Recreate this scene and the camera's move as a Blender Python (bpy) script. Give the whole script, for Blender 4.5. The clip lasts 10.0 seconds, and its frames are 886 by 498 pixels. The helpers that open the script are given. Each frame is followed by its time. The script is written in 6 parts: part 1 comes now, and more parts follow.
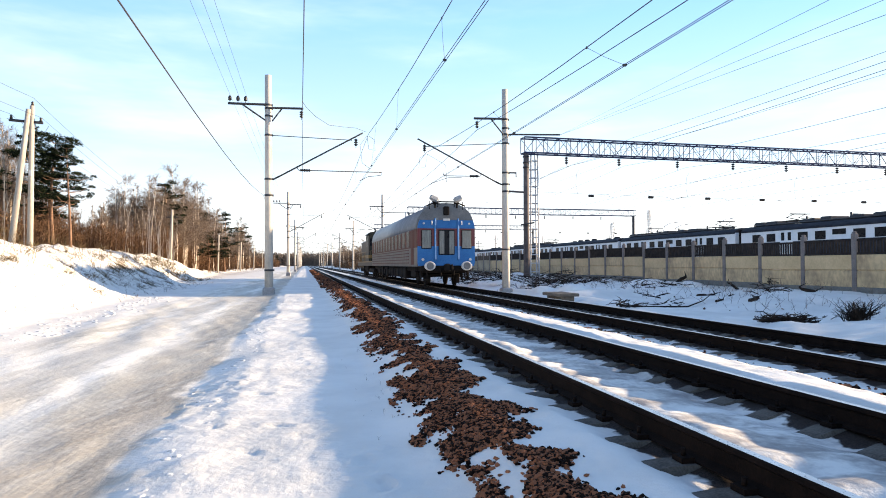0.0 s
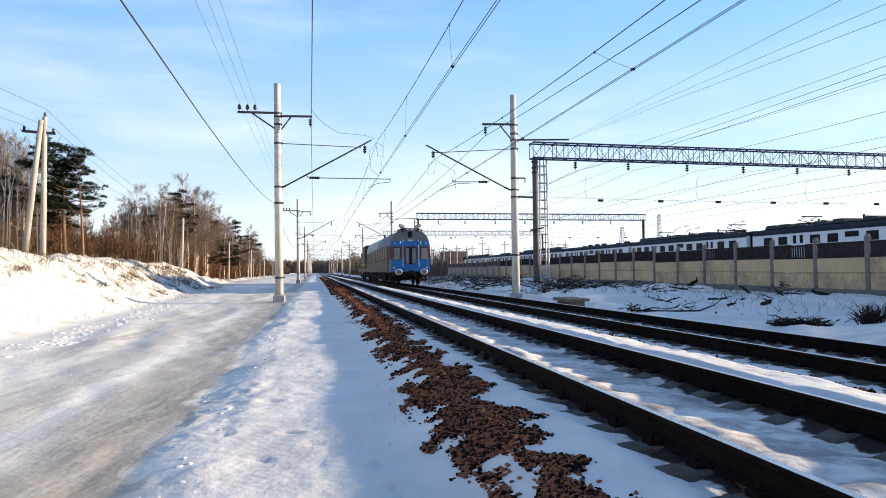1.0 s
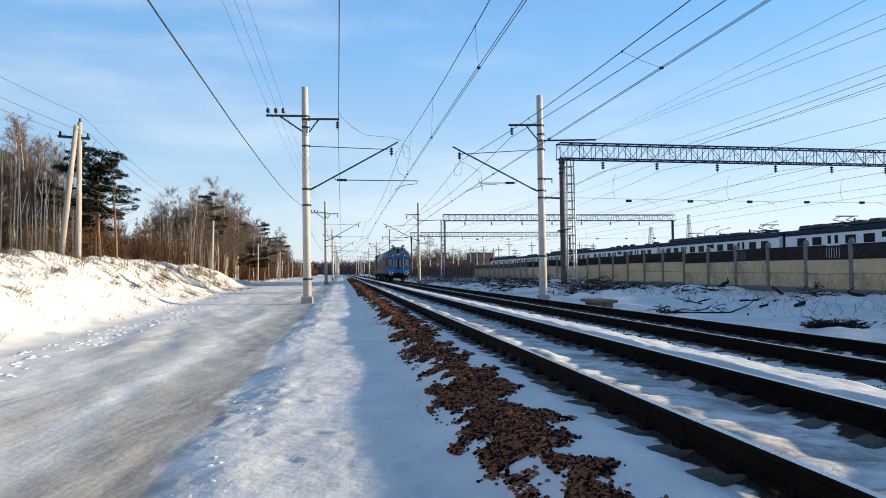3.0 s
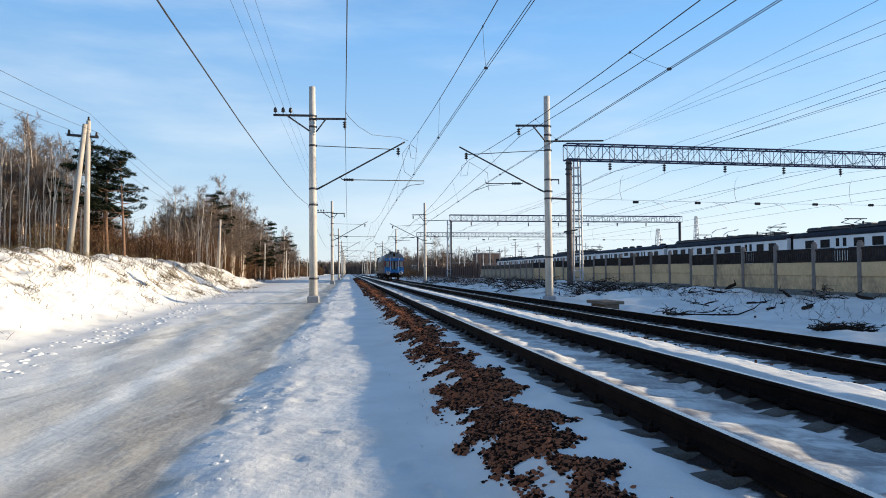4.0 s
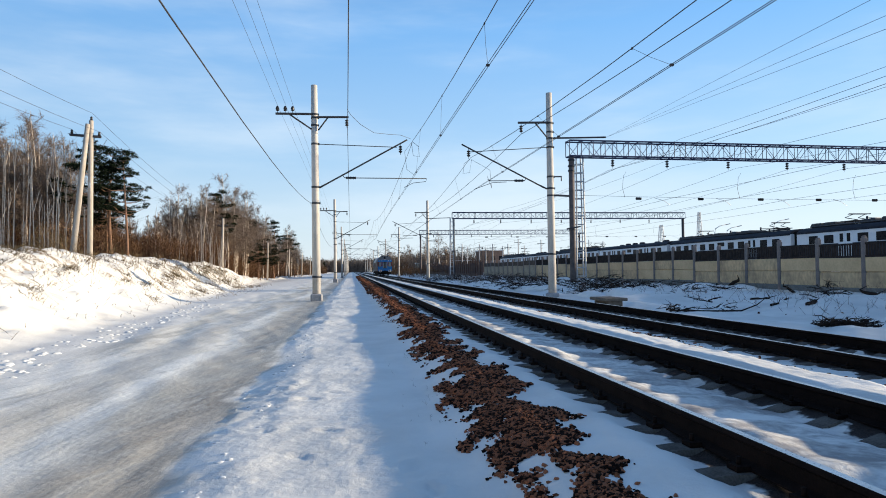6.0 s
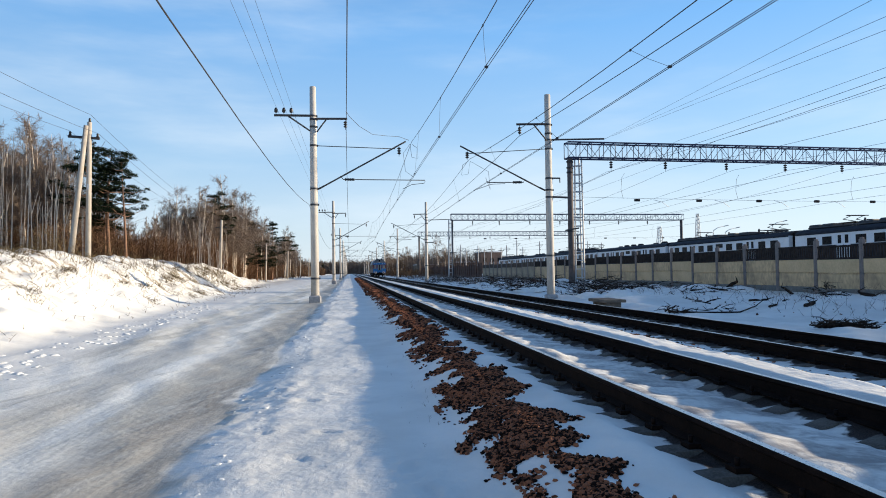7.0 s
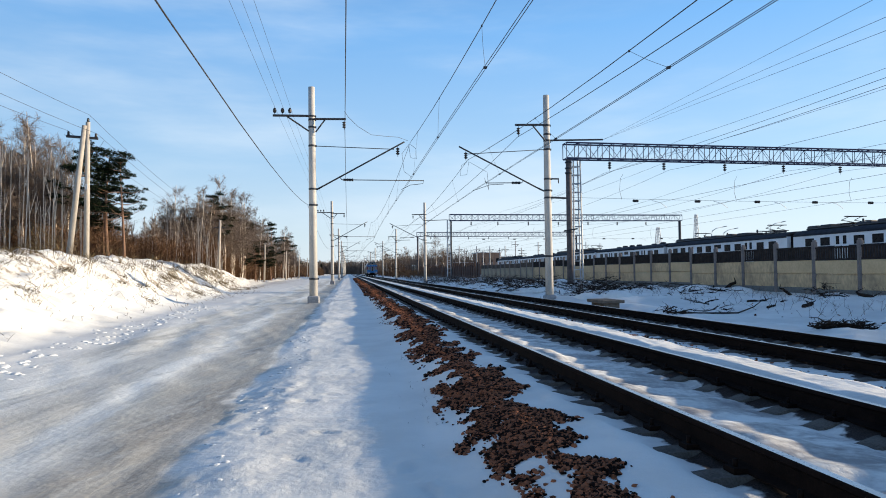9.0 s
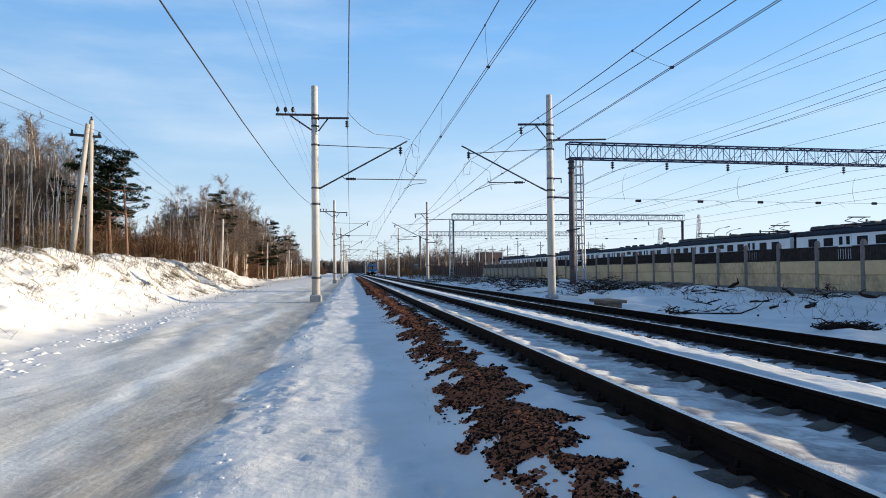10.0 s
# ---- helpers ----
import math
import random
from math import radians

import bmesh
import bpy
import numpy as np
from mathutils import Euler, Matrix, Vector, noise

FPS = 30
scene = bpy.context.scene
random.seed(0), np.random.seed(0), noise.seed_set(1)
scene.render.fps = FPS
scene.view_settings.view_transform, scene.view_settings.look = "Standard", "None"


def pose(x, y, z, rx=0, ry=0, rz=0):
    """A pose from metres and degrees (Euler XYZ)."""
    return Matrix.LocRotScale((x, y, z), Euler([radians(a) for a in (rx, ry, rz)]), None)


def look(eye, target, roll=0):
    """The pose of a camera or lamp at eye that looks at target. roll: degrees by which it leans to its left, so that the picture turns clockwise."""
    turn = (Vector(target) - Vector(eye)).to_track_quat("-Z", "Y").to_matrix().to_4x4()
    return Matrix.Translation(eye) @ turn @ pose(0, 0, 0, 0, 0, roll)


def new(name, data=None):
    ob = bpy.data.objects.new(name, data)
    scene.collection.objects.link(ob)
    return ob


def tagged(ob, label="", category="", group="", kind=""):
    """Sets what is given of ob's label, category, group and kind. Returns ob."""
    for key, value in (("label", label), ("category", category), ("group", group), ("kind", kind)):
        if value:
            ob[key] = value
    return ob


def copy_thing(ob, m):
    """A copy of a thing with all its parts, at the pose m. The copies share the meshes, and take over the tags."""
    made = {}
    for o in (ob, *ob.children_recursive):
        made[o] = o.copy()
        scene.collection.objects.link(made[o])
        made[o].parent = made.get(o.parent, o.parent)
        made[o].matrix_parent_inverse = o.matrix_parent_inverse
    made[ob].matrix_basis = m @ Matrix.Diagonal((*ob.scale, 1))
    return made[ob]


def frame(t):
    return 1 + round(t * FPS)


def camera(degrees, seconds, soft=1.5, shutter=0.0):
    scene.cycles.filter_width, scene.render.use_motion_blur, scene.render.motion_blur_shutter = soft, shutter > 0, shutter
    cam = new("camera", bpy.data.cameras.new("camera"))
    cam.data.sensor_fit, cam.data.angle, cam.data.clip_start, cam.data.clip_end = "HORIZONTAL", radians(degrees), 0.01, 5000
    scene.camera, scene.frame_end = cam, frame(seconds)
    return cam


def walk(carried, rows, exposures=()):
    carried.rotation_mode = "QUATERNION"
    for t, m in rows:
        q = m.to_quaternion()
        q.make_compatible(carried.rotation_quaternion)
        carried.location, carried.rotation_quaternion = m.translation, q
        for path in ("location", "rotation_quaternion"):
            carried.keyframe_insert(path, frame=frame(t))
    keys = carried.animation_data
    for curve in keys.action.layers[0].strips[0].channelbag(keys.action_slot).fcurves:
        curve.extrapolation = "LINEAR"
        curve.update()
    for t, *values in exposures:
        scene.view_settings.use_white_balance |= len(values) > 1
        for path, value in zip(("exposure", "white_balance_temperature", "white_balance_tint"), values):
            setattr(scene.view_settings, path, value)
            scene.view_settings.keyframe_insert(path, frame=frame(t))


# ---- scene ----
cam = camera(66.95, 10.0, soft=0.95)
EYE = (0.0, 0.0, 1.08)
TURNS = ((0.0, 91.285, 0.2, -11.694), (0.5, 91.429, 0.523, -11.128), (1.0, 91.806, 0.684, -10.867),
         (1.5, 92.041, 0.841, -10.161), (2.0, 92.139, 0.655, -9.489), (2.5, 91.968, 0.866, -8.929),
         (4.0, 91.978, 0.399, -8.071), (4.5, 91.897, 0.454, -7.958), (5.0, 91.772, 0.447, -7.844),
         (5.5, 91.741, 0.646, -7.742), (7.0, 91.912, 0.734, -7.936), (7.5, 91.949, 0.677, -7.988),
         (8.0, 92.098, 0.63, -8.101), (8.5, 92.034, 0.634, -7.988), (9.0, 91.949, 0.669, -8.059),
         (9.5, 91.858, 0.7, -8.065), (10.0, 91.898, 0.474, -7.86))
walk(cam, [(t, pose(*EYE, rx, ry, rz)) for t, rx, ry, rz in TURNS],
     exposures=((0.0, 1.6, 7300, 16), (0.5, 1.42, 7050, 17), (1.0, 1.19, 6850, 15), (1.5, 1.02, 6700, 13), (2.0, 0.9, 6550, 11), (2.5, 0.87, 6500, 10), (5.0, 0.87, 6430, 10), (7.5, 0.82, 6320, 10), (10.0, 0.82, 6320, 10)))

# ---- light ----
SUN_UP, SUN_BACK = 10.1, 1.0
world = bpy.data.worlds.new("winter_sky")
scene.world = world
world.use_nodes = True
wn, wl = world.node_tree.nodes, world.node_tree.links
wn.clear()
sky = wn.new("ShaderNodeTexSky")
sky.sky_type, sky.sun_disc = "NISHITA", False
sky.sun_elevation, sky.sun_rotation = radians(SUN_UP), radians(90 + SUN_BACK)
sky.air_density, sky.dust_density, sky.ozone_density = 1.0, 0.4, 3.0
coord = wn.new("ShaderNodeTexCoord")
axes = wn.new("ShaderNodeSeparateXYZ")
wl.new(coord.outputs["Generated"], axes.inputs["Vector"])
# clear winter blue overhead, paling to white haze at the horizon
height = wn.new("ShaderNodeValToRGB")
stops = ((0.0, (8.2, 9.2, 9.8)), (0.06, (7.3, 8.8, 9.8)), (0.16, (4.7, 7.2, 9.8)), (0.34, (2.35, 5.3, 9.6)), (0.55, (1.1, 2.6, 5.7)), (1.0, (0.5, 1.25, 3.3)))
while len(height.color_ramp.elements) < len(stops):
    height.color_ramp.elements.new(0.5)
for e, (p, c) in zip(height.color_ramp.elements, stops):
    e.position, e.color = p, (*[v / 10 for v in c], 1)
wl.new(axes.outputs["Z"], height.inputs["Fac"])
bright = wn.new("ShaderNodeVectorMath")
bright.operation = "SCALE"
# the sky pales towards the sun's side
side = wn.new("ShaderNodeMath")
side.operation = "MULTIPLY_ADD"
side.inputs[1].default_value, side.inputs[2].default_value = 1.2, 6.85
wl.new(axes.outputs["X"], side.inputs[0])
wl.new(side.outputs[0], bright.inputs["Scale"])
wl.new(height.outputs["Color"], bright.inputs[0])
clear = wn.new("ShaderNodeMix")
clear.data_type = "RGBA"
clear.inputs["Factor"].default_value = 0.85
wl.new(sky.outputs["Color"], clear.inputs["A"])
wl.new(bright.outputs["Vector"], clear.inputs["B"])
stretch = wn.new("ShaderNodeMapping")
stretch.inputs["Scale"].default_value = (1.0, 1.3, 5.0)
stretch.inputs["Rotation"].default_value = (0.25, 0.15, 0.5)
wisps = wn.new("ShaderNodeTexNoise")
wisps.inputs["Scale"].default_value, wisps.inputs["Detail"].default_value = 1.5, 6.0
wisps.inputs["Roughness"].default_value = 0.55
thin = wn.new("ShaderNodeMapRange")
thin.interpolation_type = "SMOOTHSTEP"
thin.inputs["From Min"].default_value, thin.inputs["From Max"].default_value = 0.45, 0.8
thin.inputs["To Max"].default_value = 0.62
haze = wn.new("ShaderNodeMix")
haze.data_type = "RGBA"
haze.inputs["B"].default_value = (5.8, 6.5, 7.0, 1)
back = wn.new("ShaderNodeBackground")
back.inputs["Strength"].default_value = 0.083
wout = wn.new("ShaderNodeOutputWorld")
wl.new(coord.outputs["Generated"], stretch.inputs["Vector"])
wl.new(stretch.outputs["Vector"], wisps.inputs["Vector"])
wl.new(wisps.outputs["Fac"], thin.inputs["Value"])
wl.new(thin.outputs["Result"], haze.inputs["Factor"])
wl.new(clear.outputs["Result"], haze.inputs["A"])
wl.new(haze.outputs["Result"], back.inputs["Color"])
wl.new(back.outputs["Background"], wout.inputs["Surface"])
sun = new("sun", bpy.data.lights.new("sun", "SUN"))
sun.data.energy, sun.data.angle, sun.data.color = 5.0, radians(1.5), (1.0, 0.83, 0.60)
sun.matrix_world = look((60 * math.cos(radians(SUN_UP)) * math.cos(radians(SUN_BACK)), -60 * math.cos(radians(SUN_UP)) * math.sin(radians(SUN_BACK)), 60 * math.sin(radians(SUN_UP))), (0, 0, 0))


# ---- materials ----
def mat(name, low, high=None, rough=0.7, metal=0.0, scale=8.0, fine=60.0, bump=0.25, stretch_by=(1, 1, 1), island=0.0, spec=0.5):
    """Two-scale noise between two colours, with fine relief."""
    high = high or tuple(min(1, c * 1.3) for c in low)
    m = bpy.data.materials.new(name)
    m.use_nodes = True
    n, k = m.node_tree.nodes, m.node_tree.links
    b = n["Principled BSDF"]
    b.inputs["Metallic"].default_value, b.inputs["Specular IOR Level"].default_value = metal, spec
    tc = n.new("ShaderNodeTexCoord")
    mp = n.new("ShaderNodeMapping")
    mp.inputs["Scale"].default_value = stretch_by
    k.new(tc.outputs["Object"], mp.inputs["Vector"])
    big, small = n.new("ShaderNodeTexNoise"), n.new("ShaderNodeTexNoise")
    big.inputs["Scale"].default_value, big.inputs["Detail"].default_value = scale, 5
    small.inputs["Scale"].default_value, small.inputs["Detail"].default_value = fine, 4
    for t in (big, small):
        k.new(mp.outputs["Vector"], t.inputs["Vector"])
    mean = n.new("ShaderNodeMath")
    mean.operation = "MULTIPLY_ADD"
    mean.inputs[1].default_value = 0.5
    half = n.new("ShaderNodeMath")
    half.operation = "MULTIPLY"
    half.inputs[1].default_value = 0.5
    k.new(big.outputs["Fac"], half.inputs[0])
    k.new(small.outputs["Fac"], mean.inputs[0])
    k.new(half.outputs[0], mean.inputs[2])
    src = mean
    if island:
        info = n.new("ShaderNodeNewGeometry")
        add = n.new("ShaderNodeMath")
        add.operation = "MULTIPLY_ADD"
        add.inputs[1].default_value = island
        k.new(info.outputs["Random Per Island"], add.inputs[0])
        sub = n.new("ShaderNodeMath")
        sub.operation = "SUBTRACT"
        sub.inputs[1].default_value = island * 0.5
        k.new(mean.outputs[0], sub.inputs[0])
        k.new(sub.outputs[0], add.inputs[2])
        src = add
    ramp = n.new("ShaderNodeValToRGB")
    ramp.color_ramp.elements[0].position, ramp.color_ramp.elements[1].position = 0.36, 0.64
    ramp.color_ramp.elements[0].color, ramp.color_ramp.elements[1].color = (*low, 1), (*high, 1)
    k.new(src.outputs[0], ramp.inputs["Fac"])
    k.new(ramp.outputs["Color"], b.inputs["Base Color"])
    rr = n.new("ShaderNodeMapRange")
    rr.inputs["To Min"].default_value, rr.inputs["To Max"].default_value = max(0, rough - 0.12), min(1, rough + 0.12)
    k.new(small.outputs["Fac"], rr.inputs["Value"])
    k.new(rr.outputs["Result"], b.inputs["Roughness"])
    if bump:
        bp = n.new("ShaderNodeBump")
        bp.inputs["Strength"].default_value, bp.inputs["Distance"].default_value = bump, 0.02
        k.new(mean.outputs[0], bp.inputs["Height"])
        k.new(bp.outputs["Normal"], b.inputs["Normal"])
    return m


def ground_material():
    """Snow over the whole sheet; grey-brown ice on the road, dirt and gravel along the rails, dry grass on the bank."""
    m = bpy.data.materials.new("snow_and_road")
    m.use_nodes = True
    n, k = m.node_tree.nodes, m.node_tree.links
    b = n["Principled BSDF"]
    tc = n.new("ShaderNodeTexCoord")
    sep = n.new("ShaderNodeSeparateXYZ")
    k.new(tc.outputs["Object"], sep.inputs["Vector"])

    def noise_tex(scale, detail=5.0, by=(1, 1, 1), rough=0.55, turn=0.0):
        mp, t = n.new("ShaderNodeMapping"), n.new("ShaderNodeTexNoise")
        mp.vector_type = "TEXTURE"
        mp.inputs["Scale"].default_value = [1 / v for v in by]
        mp.inputs["Rotation"].default_value = (0, 0, radians(turn))
        t.inputs["Scale"].default_value, t.inputs["Detail"].default_value, t.inputs["Roughness"].default_value = scale, detail, rough
        k.new(tc.outputs["Object"], mp.inputs["Vector"])
        k.new(mp.outputs["Vector"], t.inputs["Vector"])
        return t.outputs["Fac"]

    def math_node(op, a, c=None, d=None):
        t = n.new("ShaderNodeMath")
        t.operation = op
        for i, v in enumerate((a, c, d)):
            if v is None:
                continue
            if isinstance(v, (int, float)):
                t.inputs[i].default_value = v
            else:
                k.new(v, t.inputs[i])
        return t.outputs[0]

    def ramp_between(v, lo, hi):
        t = n.new("ShaderNodeMapRange")
        t.interpolation_type = "SMOOTHSTEP"
        t.inputs["From Min"].default_value, t.inputs["From Max"].default_value = lo, hi
        k.new(v, t.inputs["Value"])
        return t.outputs["Result"]

    def blend(f, a, c):
        t = n.new("ShaderNodeMix")
        t.data_type = "RGBA"
        k.new(f, t.inputs["Factor"])
        for i, v in (("A", a), ("B", c)):
            if isinstance(v, tuple):
                t.inputs[i].default_value = (*v, 1)
            else:
                k.new(v, t.inputs[i])
        return t.outputs["Result"]

    x = sep.outputs["X"]
    wob = noise_tex(0.9, 6)
    fine = noise_tex(14.0, 6)
    grain = noise_tex(90.0, 3)
    patch = noise_tex(0.45, 6, (1.0, 0.5, 1))
    snow = blend(ramp_between(wob, 0.3, 0.7), (0.68, 0.665, 0.615), (0.80, 0.785, 0.73))
    # road: packed ice with long streaks, a bared brown-grey wheel track along its edge
    xr = math_node("ADD", x, math_node("MULTIPLY", math_node("SUBTRACT", wob, 0.5), 0.9))
    road = math_node("MULTIPLY", ramp_between(xr, -6.2, -4.6), math_node("SUBTRACT", 1.0, ramp_between(xr, -1.45, -1.15)))
    slip = noise_tex(1.0, 10, (1.25, 0.15, 1), 0.7, -5)
    scrape = noise_tex(1.0, 8, (3.4, 0.5, 1), 0.72, -26)
    ice = blend(ramp_between(slip, 0.36, 0.64), (0.49, 0.465, 0.395), (0.88, 0.855, 0.765))
    ice = blend(math_node("MULTIPLY", ramp_between(scrape, 0.55, 0.66), 0.6), ice, (0.34, 0.325, 0.29))
    wheel = math_node("MULTIPLY", ramp_between(xr, -2.85, -2.1), math_node("SUBTRACT", 1.0, ramp_between(xr, -1.5, -1.2)))
    old = math_node("MULTIPLY", math_node("MULTIPLY", ramp_between(xr, -4.2, -3.7), math_node("SUBTRACT", 1.0, ramp_between(xr, -3.4, -2.9))), 0.45)
    bare = math_node("MULTIPLY", math_node("MAXIMUM", wheel, old), ramp_between(math_node("ADD", math_node("MULTIPLY", slip, 0.75), math_node("MULTIPLY", scrape, 0.5)), 0.48, 0.70))
    ice = blend(bare, ice, blend(ramp_between(scrape, 0.35, 0.65), (0.17, 0.145, 0.11), (0.46, 0.41, 0.33)))
    road_soft = math_node("MULTIPLY", road, ramp_between(math_node("ADD", patch, math_node("MULTIPLY", fine, 0.3)), 0.30, 0.60))
    road_soft = math_node("MAXIMUM", road_soft, math_node("MULTIPLY", road, 0.75))
    col = blend(road_soft, snow, ice)
    # gravel bared next to each rail
    near = None
    for rail in (2.49, 4.09, 6.56, 8.16):
        d = math_node("ABSOLUTE", math_node("SUBTRACT", x, rail - 0.05))
        d = math_node("SUBTRACT", d, math_node("MULTIPLY", math_node("SUBTRACT", noise_tex(3.2, 4), 0.5), 0.5))
        g = math_node("SUBTRACT", 1.0, ramp_between(d, 0.13, 0.18))
        near = g if near is None else math_node("MAXIMUM", near, g)
    # dusty, trodden snow between the rails
    dust = None
    for axis in (3.29, 7.36):
        g = math_node("SUBTRACT", 1.0, ramp_between(math_node("ABSOLUTE", math_node("SUBTRACT", x, axis)), 0.45, 0.8))
        dust = g if dust is None else math_node("MAXIMUM", dust, g)
    dust = math_node("MULTIPLY", dust, ramp_between(math_node("ADD", noise_tex(2.6, 6, (0.5, 1.4, 1)), math_node("MULTIPLY", fine, 0.35)), 0.5, 0.85))
    col = blend(dust, col, (0.30, 0.28, 0.265))
    gravel = blend(ramp_between(grain, 0.35, 0.65), (0.012, 0.009, 0.008), (0.05, 0.036, 0.028))
    col = blend(near, col, gravel)
    # dry grass and earth through the snow of the bank and under the trees
    bank = math_node("SUBTRACT", 1.0, ramp_between(xr, -11.5, -8.6))
    earth = math_node("MULTIPLY", bank, ramp_between(math_node("ADD", noise_tex(1.1, 6, (0.5, 1.6, 1)), math_node("MULTIPLY", fine, 0.55)), 0.79, 0.94))
    wood = math_node("SUBTRACT", 1.0, ramp_between(xr, -24.0, -17.0))
    earth = math_node("MAXIMUM", earth, math_node("MULTIPLY", wood, 0.8))
    col = blend(earth, col, blend(fine, (0.10, 0.065, 0.035), (0.26, 0.18, 0.09)))
    k.new(col, b.inputs["Base Color"])
    rough = math_node("SUBTRACT", 0.62, math_node("MULTIPLY", math_node("MULTIPLY", road, ramp_between(slip, 0.4, 0.7)), 0.22))
    k.new(rough, b.inputs["Roughness"])
    b.inputs["Specular IOR Level"].default_value = 0.22
    h = math_node("ADD", math_node("MULTIPLY", fine, 0.6), math_node("MULTIPLY", grain, 0.14))
    h = math_node("ADD", h, math_node("MULTIPLY", wob, 1.5))
    h = math_node("ADD", h, math_node("MULTIPLY", math_node("MULTIPLY", math_node("ADD", slip, math_node("MULTIPLY", scrape, 0.5)), road), 1.6))
    h = math_node("ADD", h, math_node("MULTIPLY", math_node("MULTIPLY", noise_tex(4.5, 6, (1, 0.7, 1)), bank), 3.0))
    bp = n.new("ShaderNodeBump")
    bp.inputs["Strength"].default_value, bp.inputs["Distance"].default_value = 0.32, 0.05
    k.new(h, bp.inputs["Height"])
    k.new(bp.outputs["Normal"], b.inputs["Normal"])
    return m


GROUND = ground_material()
SNOW = mat("snow", (0.74, 0.73, 0.69), (0.84, 0.83, 0.78), 0.6, scale=3, fine=25, bump=0.4)
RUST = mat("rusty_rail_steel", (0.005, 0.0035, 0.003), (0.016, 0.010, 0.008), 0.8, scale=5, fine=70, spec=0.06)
SHINE = mat("worn_rail_head", (0.38, 0.37, 0.37), (0.55, 0.54, 0.54), 0.3, 0.9, scale=3, fine=40, bump=0.05)
SLEEPER = mat("sleeper_concrete", (0.075, 0.065, 0.055), (0.16, 0.145, 0.125), 0.9, scale=6, fine=60, spec=0.1)
POLE_CONCRETE = mat("mast_concrete", (0.40, 0.37, 0.33), (0.60, 0.56, 0.50), 0.85, scale=2.5, fine=30, stretch_by=(1, 1, 0.4))
BASE_CONCRETE = mat("foundation_concrete", (0.22, 0.22, 0.23), (0.40, 0.40, 0.40), 0.9, scale=3, fine=30)
STONE = mat("brown_ballast", (0.008, 0.0035, 0.002), (0.27, 0.105, 0.053), 0.9, scale=4, fine=50, island=1.1, spec=0.1)
STEEL = mat("dark_painted_steel", (0.018, 0.02, 0.025), (0.045, 0.048, 0.055), 0.6, 0.0, scale=5, fine=40, bump=0.1)
BLUE_STEEL = mat("blue_grey_girder_paint", (0.016, 0.026, 0.065), (0.042, 0.058, 0.115), 0.6, 0.0, scale=3, fine=30, bump=0.1, spec=0.2)
GALV = mat("galvanised_steel", (0.40, 0.40, 0.40), (0.58, 0.58, 0.57), 0.6, 0.0, scale=5, fine=40, bump=0.1)
WIRE = mat("weathered_wire", (0.02, 0.02, 0.024), (0.045, 0.045, 0.05), 0.6, 0.0, scale=4, fine=30, bump=0)
PORCELAIN = mat("dark_porcelain", (0.008, 0.007, 0.007), (0.02, 0.015, 0.014), 0.4, scale=5, fine=20, bump=0)


